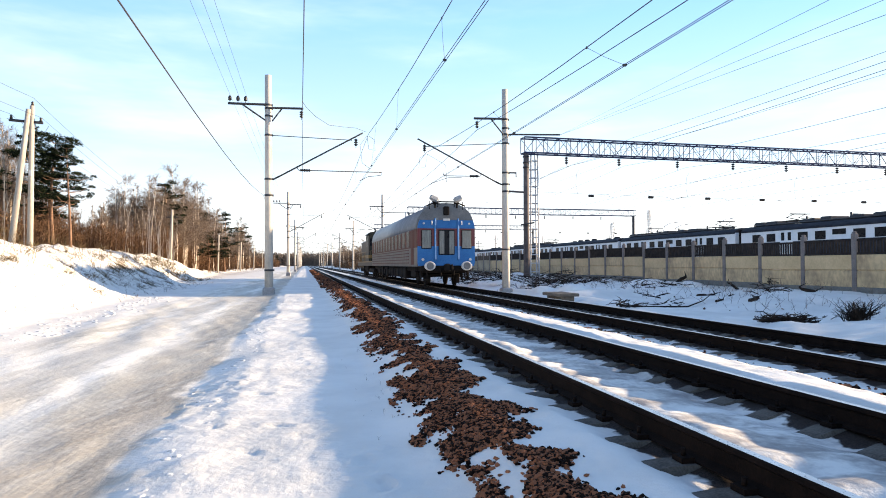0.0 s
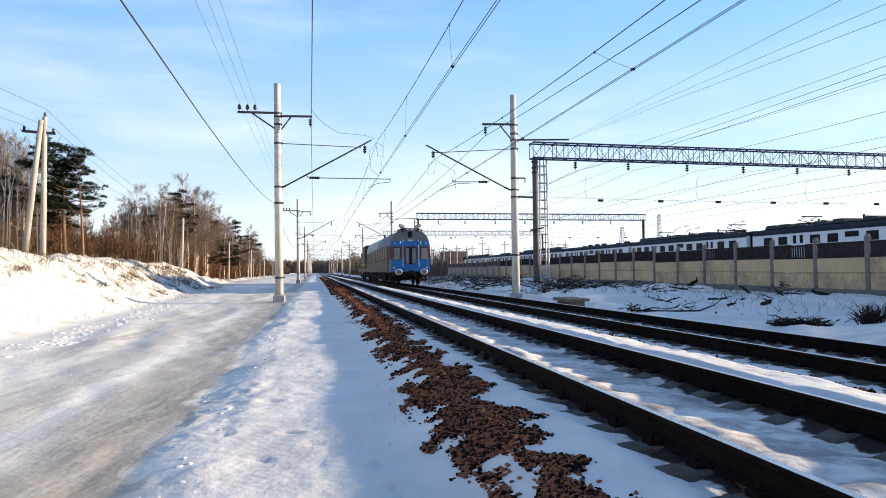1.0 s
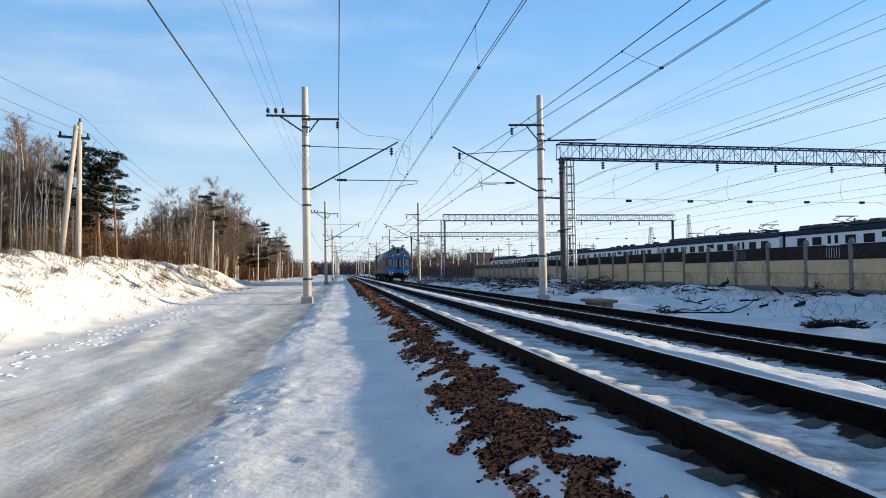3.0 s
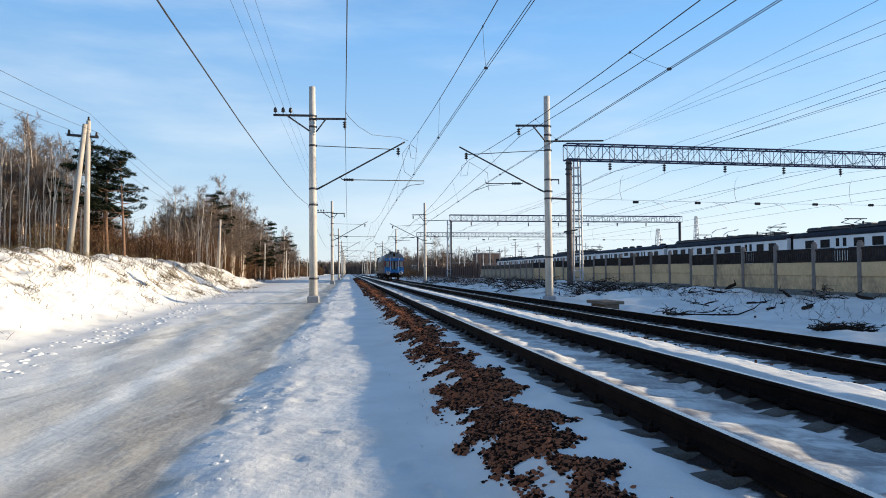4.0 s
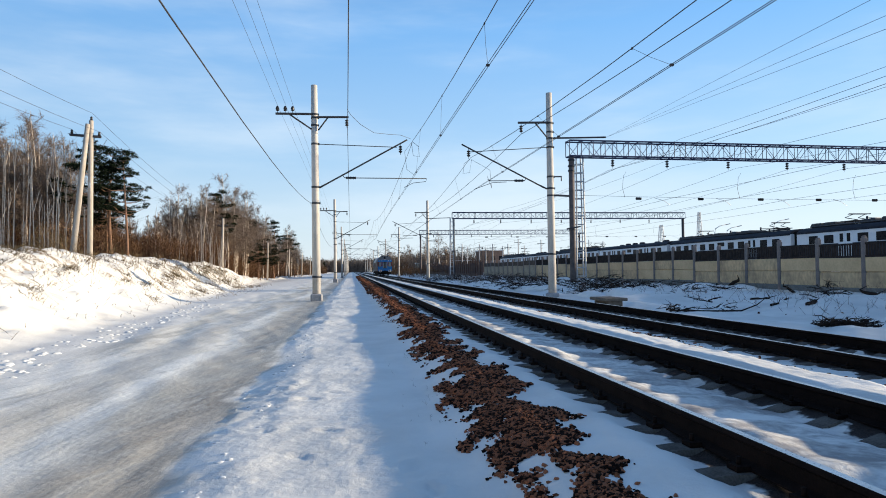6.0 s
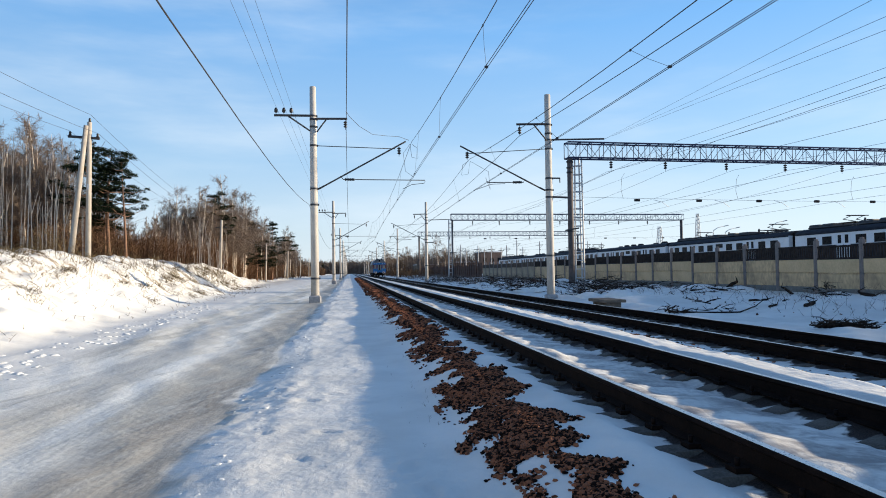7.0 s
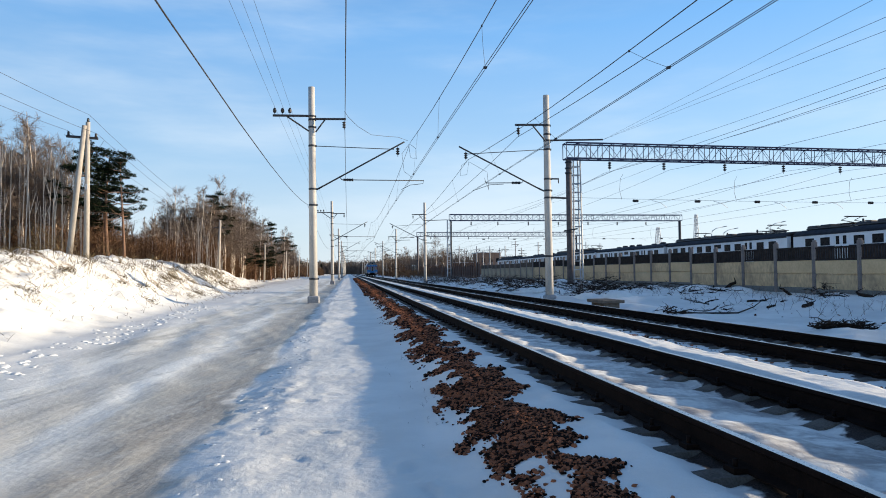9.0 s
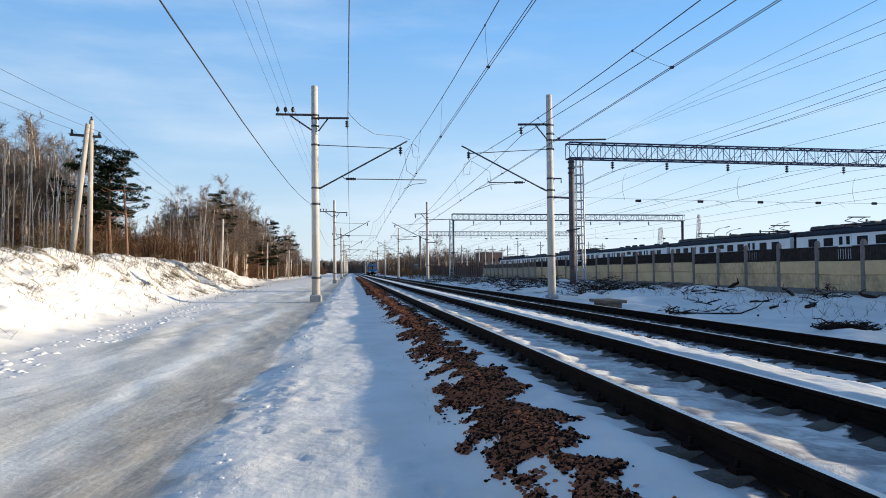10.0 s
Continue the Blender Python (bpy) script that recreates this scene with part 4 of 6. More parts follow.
def emu_car(motor, label):
    car = thing("railway_carriage", label, "train carriage", group="parked electric train")
    L = 21.1
    part("underframe", Shape().box((0, 0, 0.75), (2.7, L - 1, 0.5), bevel=0.05), BLACK, car)
    side = [(-1.62, 1.05), (-1.70, 1.3), (-1.70, 2.45), (1.70, 2.45), (1.70, 1.3), (1.62, 1.05)]
    part("lower_body", Shape().prism(side, -L / 2, L / 2), EMU_BLUE, car, "dark blue lower body side")
    part("upper_body", Shape().prism([(-1.70, 2.454), (-1.69, 3.42), (1.69, 3.42), (1.70, 2.454)], -L / 2, L / 2), EMU_WHITE, car, "white window band")
    roof = [(-1.735, 3.33), (-1.735, 3.45), (-1.68, 3.53), (-1.45, 3.70), (-0.9, 3.84), (0, 3.88), (0.9, 3.84), (1.45, 3.70), (1.68, 3.53), (1.735, 3.45), (1.735, 3.33)]
    part("roof", Shape().prism(roof, -L / 2 + 0.05, L / 2 - 0.05), EMU_ROOF, car, "dark grey rounded roof")
    # gangway widened almost to body width; its black paints the gap's shade
    for e in (-1, 1):
        part("gangway", Shape().box((0, e * (L / 2 + 0.17), 2.35), (2.7, 0.42, 2.6), bevel=0.05), BLACK, car)
    win = Shape().box((0, 0, 0), (0.05, 1.0, 0.62), bevel=0.02).mesh("window", GLASS)
    small = Shape().box((0, 0, 0), (0.05, 1.2, 0.38), bevel=0.02).mesh("window", GLASS)
    ys = [-8.6 + i * 1.72 for i in range(11)]
    for i, y in enumerate(ys):
        if i in (2, 8):
            continue
        ob = new("window", small if i == 5 else win)
        ob.parent = car
        ob.matrix_basis = pose(-1.70, y, 2.98 if i == 5 else 2.80)
    for y in (ys[2], ys[8]):
        for dy in (-0.36, 0.36):
            d = part("door", Shape().box((-1.70, y + dy, 2.2), (0.06, 0.68, 2.1), bevel=0.02), EMU_WHITE, car, "white sliding door leaf")
            part("door_window", Shape().box((-1.725, y + dy, 2.85), (0.03, 0.36, 0.62), bevel=0.02), GLASS, d)
    for y in (-7.2, 7.2):
        s = Shape()
        for dy in (-1.2, 1.2):
            for x in (-0.8, 0.8):
                s.tube([(x - 0.07, y + dy, 0.46), (x + 0.07, y + dy, 0.46)], 0.46, 16)
        s.box((0, y, 0.5), (2.2, 3.4, 0.3), bevel=0.05)
        part("bogie", s, BLACK, car)
    rng = random.Random(3 if motor else 6)
    if motor:
        for y in (9.4, 7.9, 4.0, 2.2, -0.6, -2.8):
            part("roof_box", Shape().box((0, y, 3.98), (1.8, rng.uniform(1.0, 1.7), rng.uniform(0.28, 0.46)), bevel=0.08), STEEL, car, "dark roof equipment box")
        for y in (-4.7, 0.2, 4.4):
            part("busbar", Shape().tube([(-0.6, y, 4.22), (0.6, y, 4.22)], 0.04, 6).tube([(-0.5, y, 3.8), (-0.5, y, 4.36)], 0.07, 8), STEEL, car, "roof busbar on insulators")
        part("roof_conduit", Shape().tube([(-1.0, -9.5, 3.9), (-1.0, 9.8, 3.9)], 0.07, 6), STEEL, car)
        for y in (6.0, -6.6):
            s = Shape()
            s.box((0, y, 4.12), (1.5, 1.6, 0.06))
            for x in (-0.5, 0.5):
                s.bar((x, y - 0.7, 4.15), (x * 1.1, y + 0.55, 4.40), 0.04), s.bar((x * 1.1, y + 0.55, 4.40), (x, y - 0.3, 4.62), 0.035)
                for dy in (-0.6, 0.6):
                    s.tube([(x, y + dy, 3.8), (x, y + dy, 4.12)], 0.06, 8)
            s.bar((-0.9, y - 0.3, 4.63), (0.9, y - 0.3, 4.63), 0.05), s.bar((-0.8, y - 0.05, 4.62), (0.8, y - 0.05, 4.62), 0.035)
            part("pantograph", s, STEEL, car, "folded pantograph")
    else:
        for i in range(8):
            part("roof_vent", Shape().box((rng.choice((-0.5, 0.5)), -8 + i * 2.2, 3.93), (0.5, 0.8, 0.26), bevel=0.08), EMU_ROOF, car)
    return car


EMU_X = 37.75
car_m = emu_car(True, "white and dark blue electric motor carriage with roof pantographs")
car_t = emu_car(False, "white and dark blue electric trailer carriage with dark roof")
car_m.matrix_basis = pose(EMU_X, 39.6, 0.25)
car_t.matrix_basis = pose(EMU_X, 17.7, 0.25)
for i, y in enumerate((61.5, -4.2, 83.4, 105.3, 127.2, 149.1)):
    copy_thing(car_m if i in (0, 3, 5) else car_t, pose(EMU_X, y, 0.25))
tagged(part("yard_rail", Shape().prism([(-0.04, -0.18), (-0.04, 0), (0.04, 0), (0.04, -0.18)], -40, 260), RUST), "rusty siding rail under the parked train", "rail").matrix_basis = pose(EMU_X - 0.8, 0, 0.25)
tagged(part("yard_rail", Shape().prism([(-0.04, -0.18), (-0.04, 0), (0.04, 0), (0.04, -0.18)], -40, 260), RUST), "rusty siding rail under the parked train", "rail").matrix_basis = pose(EMU_X + 0.8, 0, 0.25)

# ---- the leaving train ----
CAR_BLUE = mat("bright_blue_paint", (0.010, 0.115, 0.31), (0.022, 0.165, 0.41), 0.5, spec=0.25, scale=2, fine=20, bump=0.05)
CAR_RED = mat("dark_red_paint", (0.10, 0.012, 0.014), (0.16, 0.02, 0.023), 0.4, scale=2, fine=20, bump=0.05)
CAR_BROWN = mat("red_brown_side_paint", (0.085, 0.026, 0.017), (0.145, 0.045, 0.03), 0.55, spec=0.12, scale=2, fine=20, bump=0.05)
CAR_SILVER = mat("silver_side_paint", (0.125, 0.105, 0.09), (0.22, 0.19, 0.165), 0.5, 0.0, spec=0.25, scale=2, fine=20, bump=0.05)
CAR_ROOF = mat("grey_roof_paint", (0.17, 0.18, 0.195), (0.28, 0.29, 0.305), 0.45, 0.2, scale=2, fine=20, bump=0.08)
CAR_DARKROOF = mat("sooty_grey_front_roof", (0.09, 0.095, 0.10), (0.16, 0.165, 0.17), 0.6, scale=2, fine=20, bump=0.08)
# pale sky reflection in the end windows, put into the colour
PANE_SHEEN = mat("pale_curtain", (0.11, 0.115, 0.105), (0.27, 0.275, 0.25), 0.9, scale=3, fine=30, stretch_by=(6, 6, 0.5))
LAMP_GREY = mat("pale_grey_lamp_housing", (0.22, 0.23, 0.24), (0.36, 0.37, 0.38), 0.5, scale=3, fine=20, bump=0.05)
WHITE_PAINT = mat("white_buffer_paint", (0.42, 0.42, 0.41), (0.64, 0.64, 0.62), 0.6, scale=4, fine=30, bump=0.1)


def make_railcar():
    """Its end faces the camera at local y = 0; the body runs towards +y."""
    car = thing("track_inspection_car", "blue, red and grey measuring railcar rolling away along the far track", "railway carriage")
    L = 24.0
    body = [(-1.54, 1.05), (-1.56, 1.2), (-1.56, 3.05), (1.56, 3.05), (1.56, 1.2), (1.54, 1.05)]
    part("body", Shape().prism(body, 0.16, L), CAR_SILVER, car, "silvery lower body side")
    arch = [(math.copysign(abs(math.cos(a)) ** 0.8, math.cos(a)), math.sin(a) ** 0.88) for a in [math.pi * (1 - i / 18) for i in range(1, 18)]]
    roof = [(-1.564, 3.0)] + [(1.56 * c, 3.0 + 1.42 * w) for c, w in arch] + [(1.564, 3.0)]
    part("roof", Shape().prism(roof, 0.55, L, smooth=True), CAR_ROOF, car, "grey rounded roof")
    part("front_roof", Shape().prism([(x * 0.985, z) for x, z in roof], 0.12, 0.56, smooth=True), CAR_DARKROOF, car, "sooty grey roof end")
    # end wall
    blue = [(-1.50, 1.08), (-1.545, 1.25), (-1.545, 2.12), (1.545, 2.12), (1.545, 1.25), (1.50, 1.08)]
    front = part("front_wall", Shape().prism(blue, 0.02, 0.17), CAR_BLUE, car, "bright blue end wall")
    part("red_band", Shape().prism([(-1.545, 2.124), (-1.545, 3.06), (1.545, 3.06), (1.545, 2.124)], 0.02, 0.17), CAR_RED, front, "dark red window band")
    top = [(-1.545, 3.064), (-1.53, 3.22), (-1.48, 3.40), (-1.42, 3.50), (1.42, 3.50), (1.48, 3.40), (1.53, 3.22), (1.545, 3.064)]
    part("blue_top", Shape().prism(top, 0.02, 0.17), CAR_BLUE, front, "blue band over the windows")
    for x in (-0.62, 0.62):
        part("front_pillar", Shape().box((x, -0.03, 2.50), (0.10, 0.09, 2.2), bevel=0.03), CAR_BLUE, front, "blue raised pillar")
    for x0, x1, z0, z1 in ((-1.32, -0.84, 2.02, 2.95), (-0.40, 0.40, 1.70, 2.95), (0.84, 1.32, 2.02, 2.95)):
        w = part("front_window", Shape().box(((x0 + x1) / 2, 0.0, (z0 + z1) / 2), (x1 - x0 + 0.07, 0.07, z1 - z0 + 0.07), bevel=0.03), BLACK, car, "black rubber-framed end window")
        part("pane", Shape().box(((x0 + x1) / 2, -0.035, (z0 + z1) / 2), (x1 - x0, 0.02, z1 - z0), bevel=0.008), GLASS if x0 == -0.40 else PANE_SHEEN, w)
        if x0 == -0.40:
            # pale strips paint the reflection at both sides of the middle pane
            for x in (-0.26, 0.27):
                part("curtain", Shape().box((x, -0.047, (z0 + z1) / 2), (0.26, 0.012, z1 - z0 - 0.04)), PANE_SHEEN, w)
    for x in (-0.98, 0.98):
        h = part("buffer_lamp", Shape().tube([(x * 1.25, -0.06, 3.32), (x * 1.25, 0.1, 3.32)], 0.05, 12), WHITE_PAINT, car)
        part("tail_lamp", Shape().tube([(x * 1.3, -0.06, 1.42), (x * 1.3, 0.1, 1.42)], 0.07, 12), WHITE_PAINT, car)
        part("grab_rail", Shape().tube([(x * 0.82, -0.07, 3.26), (x * 0.82, -0.07, 3.46)], 0.03, 6), WHITE_PAINT, car)
        # buffers with large white-rimmed plates
        b = part("buffer", Shape().tube([(x, 0.1, 1.08), (x, -0.42, 1.08)], 0.11, 12), BLACK, car)
        s = Shape().tube([(0, -0.42, 0), (0, -0.50, 0)], [0.30, 0.27], 20)
        s.v = [(x + 1.0 * a, c, 1.08 + 0.80 * d) for a, c, d in s.v]
        part("buffer_plate", s, WHITE_PAINT, b, "white-painted buffer plate")
        part("buffer_face", Shape().tube([(x, -0.50, 1.08), (x, -0.515, 1.08)], 0.19, 16), CAR_DARKROOF, b)
        # searchlights on the roof
        tilt = Euler((radians(-12), radians(-24 if x > 0 else 24), 0)).to_matrix()
        lamp = part("searchlight", Shape().box((x * 0.66, 0.08, 4.64), (0.50, 0.26, 0.30), tilt, bevel=0.07), LAMP_GREY, car, "grey tilted roof floodlight")
        part("bracket", Shape().bar((x * 0.6, 0.18, 4.15), (x * 0.6, 0.18, 4.58), 0.16).bar((x * 0.3, 0.15, 4.3), (x * 0.75, 0.15, 4.52), 0.06), BLACK, lamp)
    s = Shape()
    for x in (-0.9, -0.45, 0.0, 0.45, 0.9):
        s.tube([(x, 0.12, 4.05 + 0.25 * (1 - abs(x))), (x, 0.12, 4.50)], 0.02, 6)
    s.tube([(-1.05, 0.12, 4.26), (-0.5, 0.12, 4.48), (0.5, 0.12, 4.48), (1.05, 0.12, 4.26)], 0.04, 6)
    part("roof_railing", s, BLACK, car)
    for y in (1.3, 2.1, 3.4):
        part("roof_vent", Shape().box((-0.35, y, 4.44), (0.55, 0.5, 0.24), bevel=0.08), LAMP_GREY, car, "grey roof ventilator")
    part("headlight", Shape().box((0, 0.05, 4.0), (0.30, 0.22, 0.46), bevel=0.04), BLACK, car, "dark roof headlight box")
    part("number_panel", Shape().box((0, 0.0, 3.52), (0.36, 0.05, 0.12), bevel=0.01), WHITE_PAINT, car, "pale number panel")
    s = Shape().box((0, -0.1, 1.0), (0.32, 0.7, 0.34), bevel=0.06).box((-0.06, -0.52, 1.0), (0.30, 0.34, 0.40), bevel=0.06).box((0.15, -0.62, 1.02), (0.10, 0.2, 0.3), bevel=0.03)
    s.box((0, 0.1, 0.95), (2.7, 0.25, 0.30), bevel=0.04)
    part("buffer_beam", Shape().box((0, 0.55, 0.82), (2.5, 0.5, 0.22), bevel=0.05), BLACK, car, "black lower buffer beam and brake gear")
    for x in (-1.12, 1.12):
        part("footstep", Shape().box((x, 0.45, 0.34), (0.40, 0.5, 0.05)).box((x * 1.15, 0.62, 0.6), (0.06, 0.3, 0.6)).box((x * 0.85, 0.62, 0.6), (0.06, 0.3, 0.6)), BLACK, car)
    part("guard_iron", Shape().box((-0.8, 0.9, 0.40), (0.2, 0.10, 0.50), bevel=0.03).box((0.8, 0.9, 0.40), (0.2, 0.10, 0.50), bevel=0.03).box((0, 0.9, 0.62), (1.8, 0.10, 0.10), bevel=0.03), BLACK, car)
    part("coupler", s, BLACK, car, "black knuckle coupler on a buffer beam")
    s = Shape()
    for x in (-0.35, 0.35, -1.1, 1.1):
        s.tube([(x, -0.1, 0.95), (x, -0.22, 0.65), (x * 0.9, -0.12, 0.42)], 0.03, 6)
    part("brake_hose", s, BLACK, car)
    # side wall: brown window band, pale ribs
    for e in (-1, 1):
        part("window_band", Shape().box((e * 1.562, L / 2 + 0.9, 2.55), (0.02, L - 2.2, 0.98)), CAR_BROWN, car, "red-brown window band")
        part("end_band", Shape().box((e * 1.562, 0.95, 2.55), (0.021, 1.6, 1.0)), CAR_BROWN, car)
        for z in (1.25, 1.43, 1.61, 1.79, 1.97):
            part("rib", Shape().box((e * 1.565, L / 2 + 1.2, z), (0.05, L - 3.4, 0.05), bevel=0.015), CAR_BROWN, car)
        win = Shape().box((0, 0, 0), (0.04, 0.95, 0.86), bevel=0.02).mesh("window", GLASS)
        fr = Shape().box((0, 0, 0), (0.036, 1.0, 0.92), bevel=0.02).mesh("window_frame", CAR_SILVER)
        for i in range(12):
            w = new("window_frame", fr)
            w.parent = car
            w.matrix_basis = pose(e * 1.565, 3.2 + i * 1.68, 2.58)
            g = new("window", win)
            g.parent = w
            g.matrix_basis = pose(e * 0.004, 0, 0)
        part("door", Shape().box((e * 1.566, 1.7, 2.1), (0.05, 0.8, 1.9), bevel=0.02), CAR_BROWN, car)
        s = Shape()
        for z in (0.5, 0.8):
            s.box((e * 1.3, 1.7, z), (0.35, 0.6, 0.04))
        s.bar((e * 1.3, 1.4, 0.45), (e * 1.3, 1.4, 1.05), 0.04), s.bar((e * 1.3, 2.0, 0.45), (e * 1.3, 2.0, 1.05), 0.04)
        part("step", s, BLACK, car)
    s = Shape().box((0, L / 2, 0.92), (2.6, L - 1, 0.26), bevel=0.03)
    rng = random.Random(2)
    for i in range(9):
        for e in (-1, 1):
            part("equipment_box", Shape().box((e * 0.9, 6 + i * 1.45, 0.66), (1.0, rng.uniform(0.9, 1.4), rng.uniform(0.4, 0.7)), bevel=0.05), BLACK, car)
    part("underframe", s, BLACK, car, "black underframe")
    for y in (3.0, L - 3.0):
        bg = part("bogie", Shape().box((0, y, 0.6), (2.3, 0.5, 0.3), bevel=0.06).box((-1.05, y, 0.62), (0.16, 3.4, 0.22), bevel=0.05).box((1.05, y, 0.62), (0.16, 3.4, 0.22), bevel=0.05).box((-1.2, y, 0.7), (0.16, 2.2, 0.5), bevel=0.05).box((1.2, y, 0.7), (0.16, 2.2, 0.5), bevel=0.05).box((0, y, 0.72), (0.9, 2.2, 0.3), bevel=0.05), BLACK, car)
        for dy in (-1.2, 1.2):
            for x in (-0.8, 0.8):
                part("wheel", Shape().tube([(x - 0.07, y + dy, 0.475), (x + 0.07, y + dy, 0.475)], 0.475, 20), BLACK, bg)
    return car


LOCO_YELLOW = mat("yellow_stripe_paint", (0.20, 0.115, 0.03), (0.33, 0.20, 0.06), 0.45, scale=2, fine=20, bump=0.05)
LOCO_DARK = mat("dark_green_black_paint", (0.016, 0.015, 0.010), (0.042, 0.036, 0.022), 0.5, scale=2, fine=20, bump=0.05)


def make_locomotive():
    """A hood locomotive ahead of the railcar, cab first."""
    loco = thing("diesel_locomotive", "dark green-black hood-type diesel locomotive with yellow stripes pulling the railcar", "locomotive")
    part("frame", Shape().box((0, 8.0, 1.25), (2.9, 16.4, 0.42), bevel=0.04), LOCO_DARK, loco)
    part("front_hood", Shape().box((0, 1.6, 2.2), (2.0, 2.6, 1.5), bevel=0.1), LOCO_DARK, loco, "low dark hood")
    cab = part("cab", Shape().box((0, 4.4, 2.7), (2.95, 3.0, 2.5), bevel=0.08), LOCO_DARK, loco, "dark cab")
    part("cab_stripe", Shape().box((0, 4.4, 1.9), (3.0, 3.04, 0.3), bevel=0.02), LOCO_YELLOW, cab, "dull yellow stripe")
    part("frame_stripe", Shape().box((0, 8.0, 1.42), (2.93, 16.42, 0.09)), LOCO_YELLOW, loco, "dull yellow stripe")
    part("cab_roof", Shape().prism([(-1.6, 3.95), (-1.3, 4.2), (0, 4.32), (1.3, 4.2), (1.6, 3.95)], 2.8, 6.0), LOCO_DARK, cab)
    for x in (-1.0, 1.0):
        part("cab_window", Shape().box((x, 2.89, 3.25), (0.7, 0.04, 0.7), bevel=0.02), GLASS, cab)
        for y in (3.8, 5.0):
            part("cab_window", Shape().box((x * 1.48, y, 3.25), (0.04, 0.8, 0.7), bevel=0.02), GLASS, cab)
    part("engine_hood", Shape().box((0, 11.0, 2.55), (2.1, 10.0, 2.2), bevel=0.12), LOCO_DARK, loco, "long dark engine hood")
    for y0, y1, w in ((0.28, 2.92, 2.0), (5.98, 16.02, 2.1)):
        part("hood_stripe", Shape().box((0, (y0 + y1) / 2, 2.02), (w + 0.03, y1 - y0, 0.22), bevel=0.01), LOCO_YELLOW, loco, "dull yellow stripe")
    part("exhaust", Shape().tube([(0, 9, 3.6), (0, 9, 4.1)], 0.2, 12), LOCO_DARK, loco)
    for x in (-1.38, 1.38):
        s = Shape()
        for i in range(10):
            s.tube([(x, 0.2 + i * 1.7, 1.4), (x, 0.2 + i * 1.7, 2.4)], 0.022, 6)
        s.tube([(x, 0.2, 2.4), (x, 15.6, 2.4)], 0.022, 6)
        part("handrail", s, LOCO_YELLOW, loco)
        part("buffer", Shape().tube([(x * 0.7, -0.25, 1.08), (x * 0.7, -0.75, 1.08)], [0.1, 0.24], 14), LOCO_DARK, loco)
    part("fuel_tank", Shape().box((0, 8, 0.75), (2.4, 3.5, 0.6), bevel=0.1), BLACK, loco)
    for y in (3.0, 13.0):
        bg = part("bogie", Shape().box((0, y, 0.6), (2.4, 4.6, 0.4), bevel=0.08), BLACK, loco)
        for dy in (-1.8, 0, 1.8):
            for x in (-0.8, 0.8):
                part("wheel", Shape().tube([(x - 0.07, y + dy, 0.525), (x + 0.07, y + dy, 0.525)], 0.525, 20), BLACK, bg)
    return loco


railcar, locomotive = make_railcar(), make_locomotive()

# ---- wooden poles on the bank ----
TIMBER = mat("grey_weathered_timber", (0.27, 0.235, 0.195), (0.50, 0.45, 0.385), 0.9, scale=3, fine=25, stretch_by=(4, 4, 0.3))


def make_poles():
    pole = thing("utility_pole", "grey timber utility pole with leaning brace on the snow bank", "utility pole")
    part("shaft", Shape().tube([(0, 0, -0.6), (0.05, 0, 7.3)], [0.15, 0.11], 12), TIMBER, pole)
    part("brace", Shape().tube([(-0.85, -0.2, -0.6), (-0.08, -0.1, 7.1)], [0.16, 0.12], 12), TIMBER, pole, "leaning timber brace")
    s = Shape().bar((-1.0, 0, 6.55), (0.55, 0, 6.45), 0.10)
    s.tube([(-1.1, 0.0, 6.62), (-0.6, 0, 6.5), (-0.95, 0.1, 6.2)], 0.012, 5)
    s.tube([(0.2, 0.0, 6.5), (0.25, 0, 6.1), (0.6, 0.1, 6.0), (0.75, 0.2, 6.35)], 0.012, 5)
    part("crossarm", s, STEEL, pole)
    for x, z in ((-0.9, 6.6), (0.45, 6.5), (0.06, 7.3)):
        part("insulator", Shape().lathe((x, 0, z), [(0.03, 0), (0.075, 0.04), (0.05, 0.12), (0.07, 0.16), (0.03, 0.22)], 10), PORCELAIN, pole)
    part("cover_plate", Shape().box((0.03, -0.125, 3.9), (0.10, 0.02, 0.28)), WHITE_PAINT, pole, "small white plate")
    y0 = 37
    pole.matrix_basis = pose(-13.45, y0, gz1(-13.45, y0) - 0.05)
    for x, y, top in ((-13.9, 76, 7.2), (-13.9, 116, 6.2), (-13.9, 156, 6.4), (-13.9, 196, 6.6), (-13.9, 236, 6.6), (-13.9, 276, 6.6)):
        h = top - 0.15 - gz1(x, y)
        p = thing("utility_pole", "plain grey timber utility pole at the wood's edge", "utility pole", pose(x, y, gz1(x, y) - 0.05), "poles along the wood")
        part("shaft", Shape().tube([(-0.1, 0, -0.5), (0.05, 0, h)], [0.16, 0.12], 10), TIMBER, p)
        s = Shape().bar((-0.6, 0, h - 0.8), (0.6, 0, h - 0.8), 0.08)
        part("crossarm", s, STEEL, p)
    z0 = gz1(-13.45, 37)
    for dx, dz in ((-0.95, 6.8), (0.5, 6.65), (0.1, 7.65)):
        wire("pole_wire", "thin wire strung between timber poles", [(-13.4 + dx, 1.0, z0 + dz - 0.1), (-13.45 + dx, 37, z0 + dz), (-13.9 + dx * 0.6, 76, 7.0 + (dz - 7.6) * 0.6), (-13.9 + dx * 0.6, 116, 6.2 + (dz - 7.6) * 0.6), (-13.9, 156, 6.2), (-13.9, 276, 6.2)], 0.6, 0.009)


make_poles()

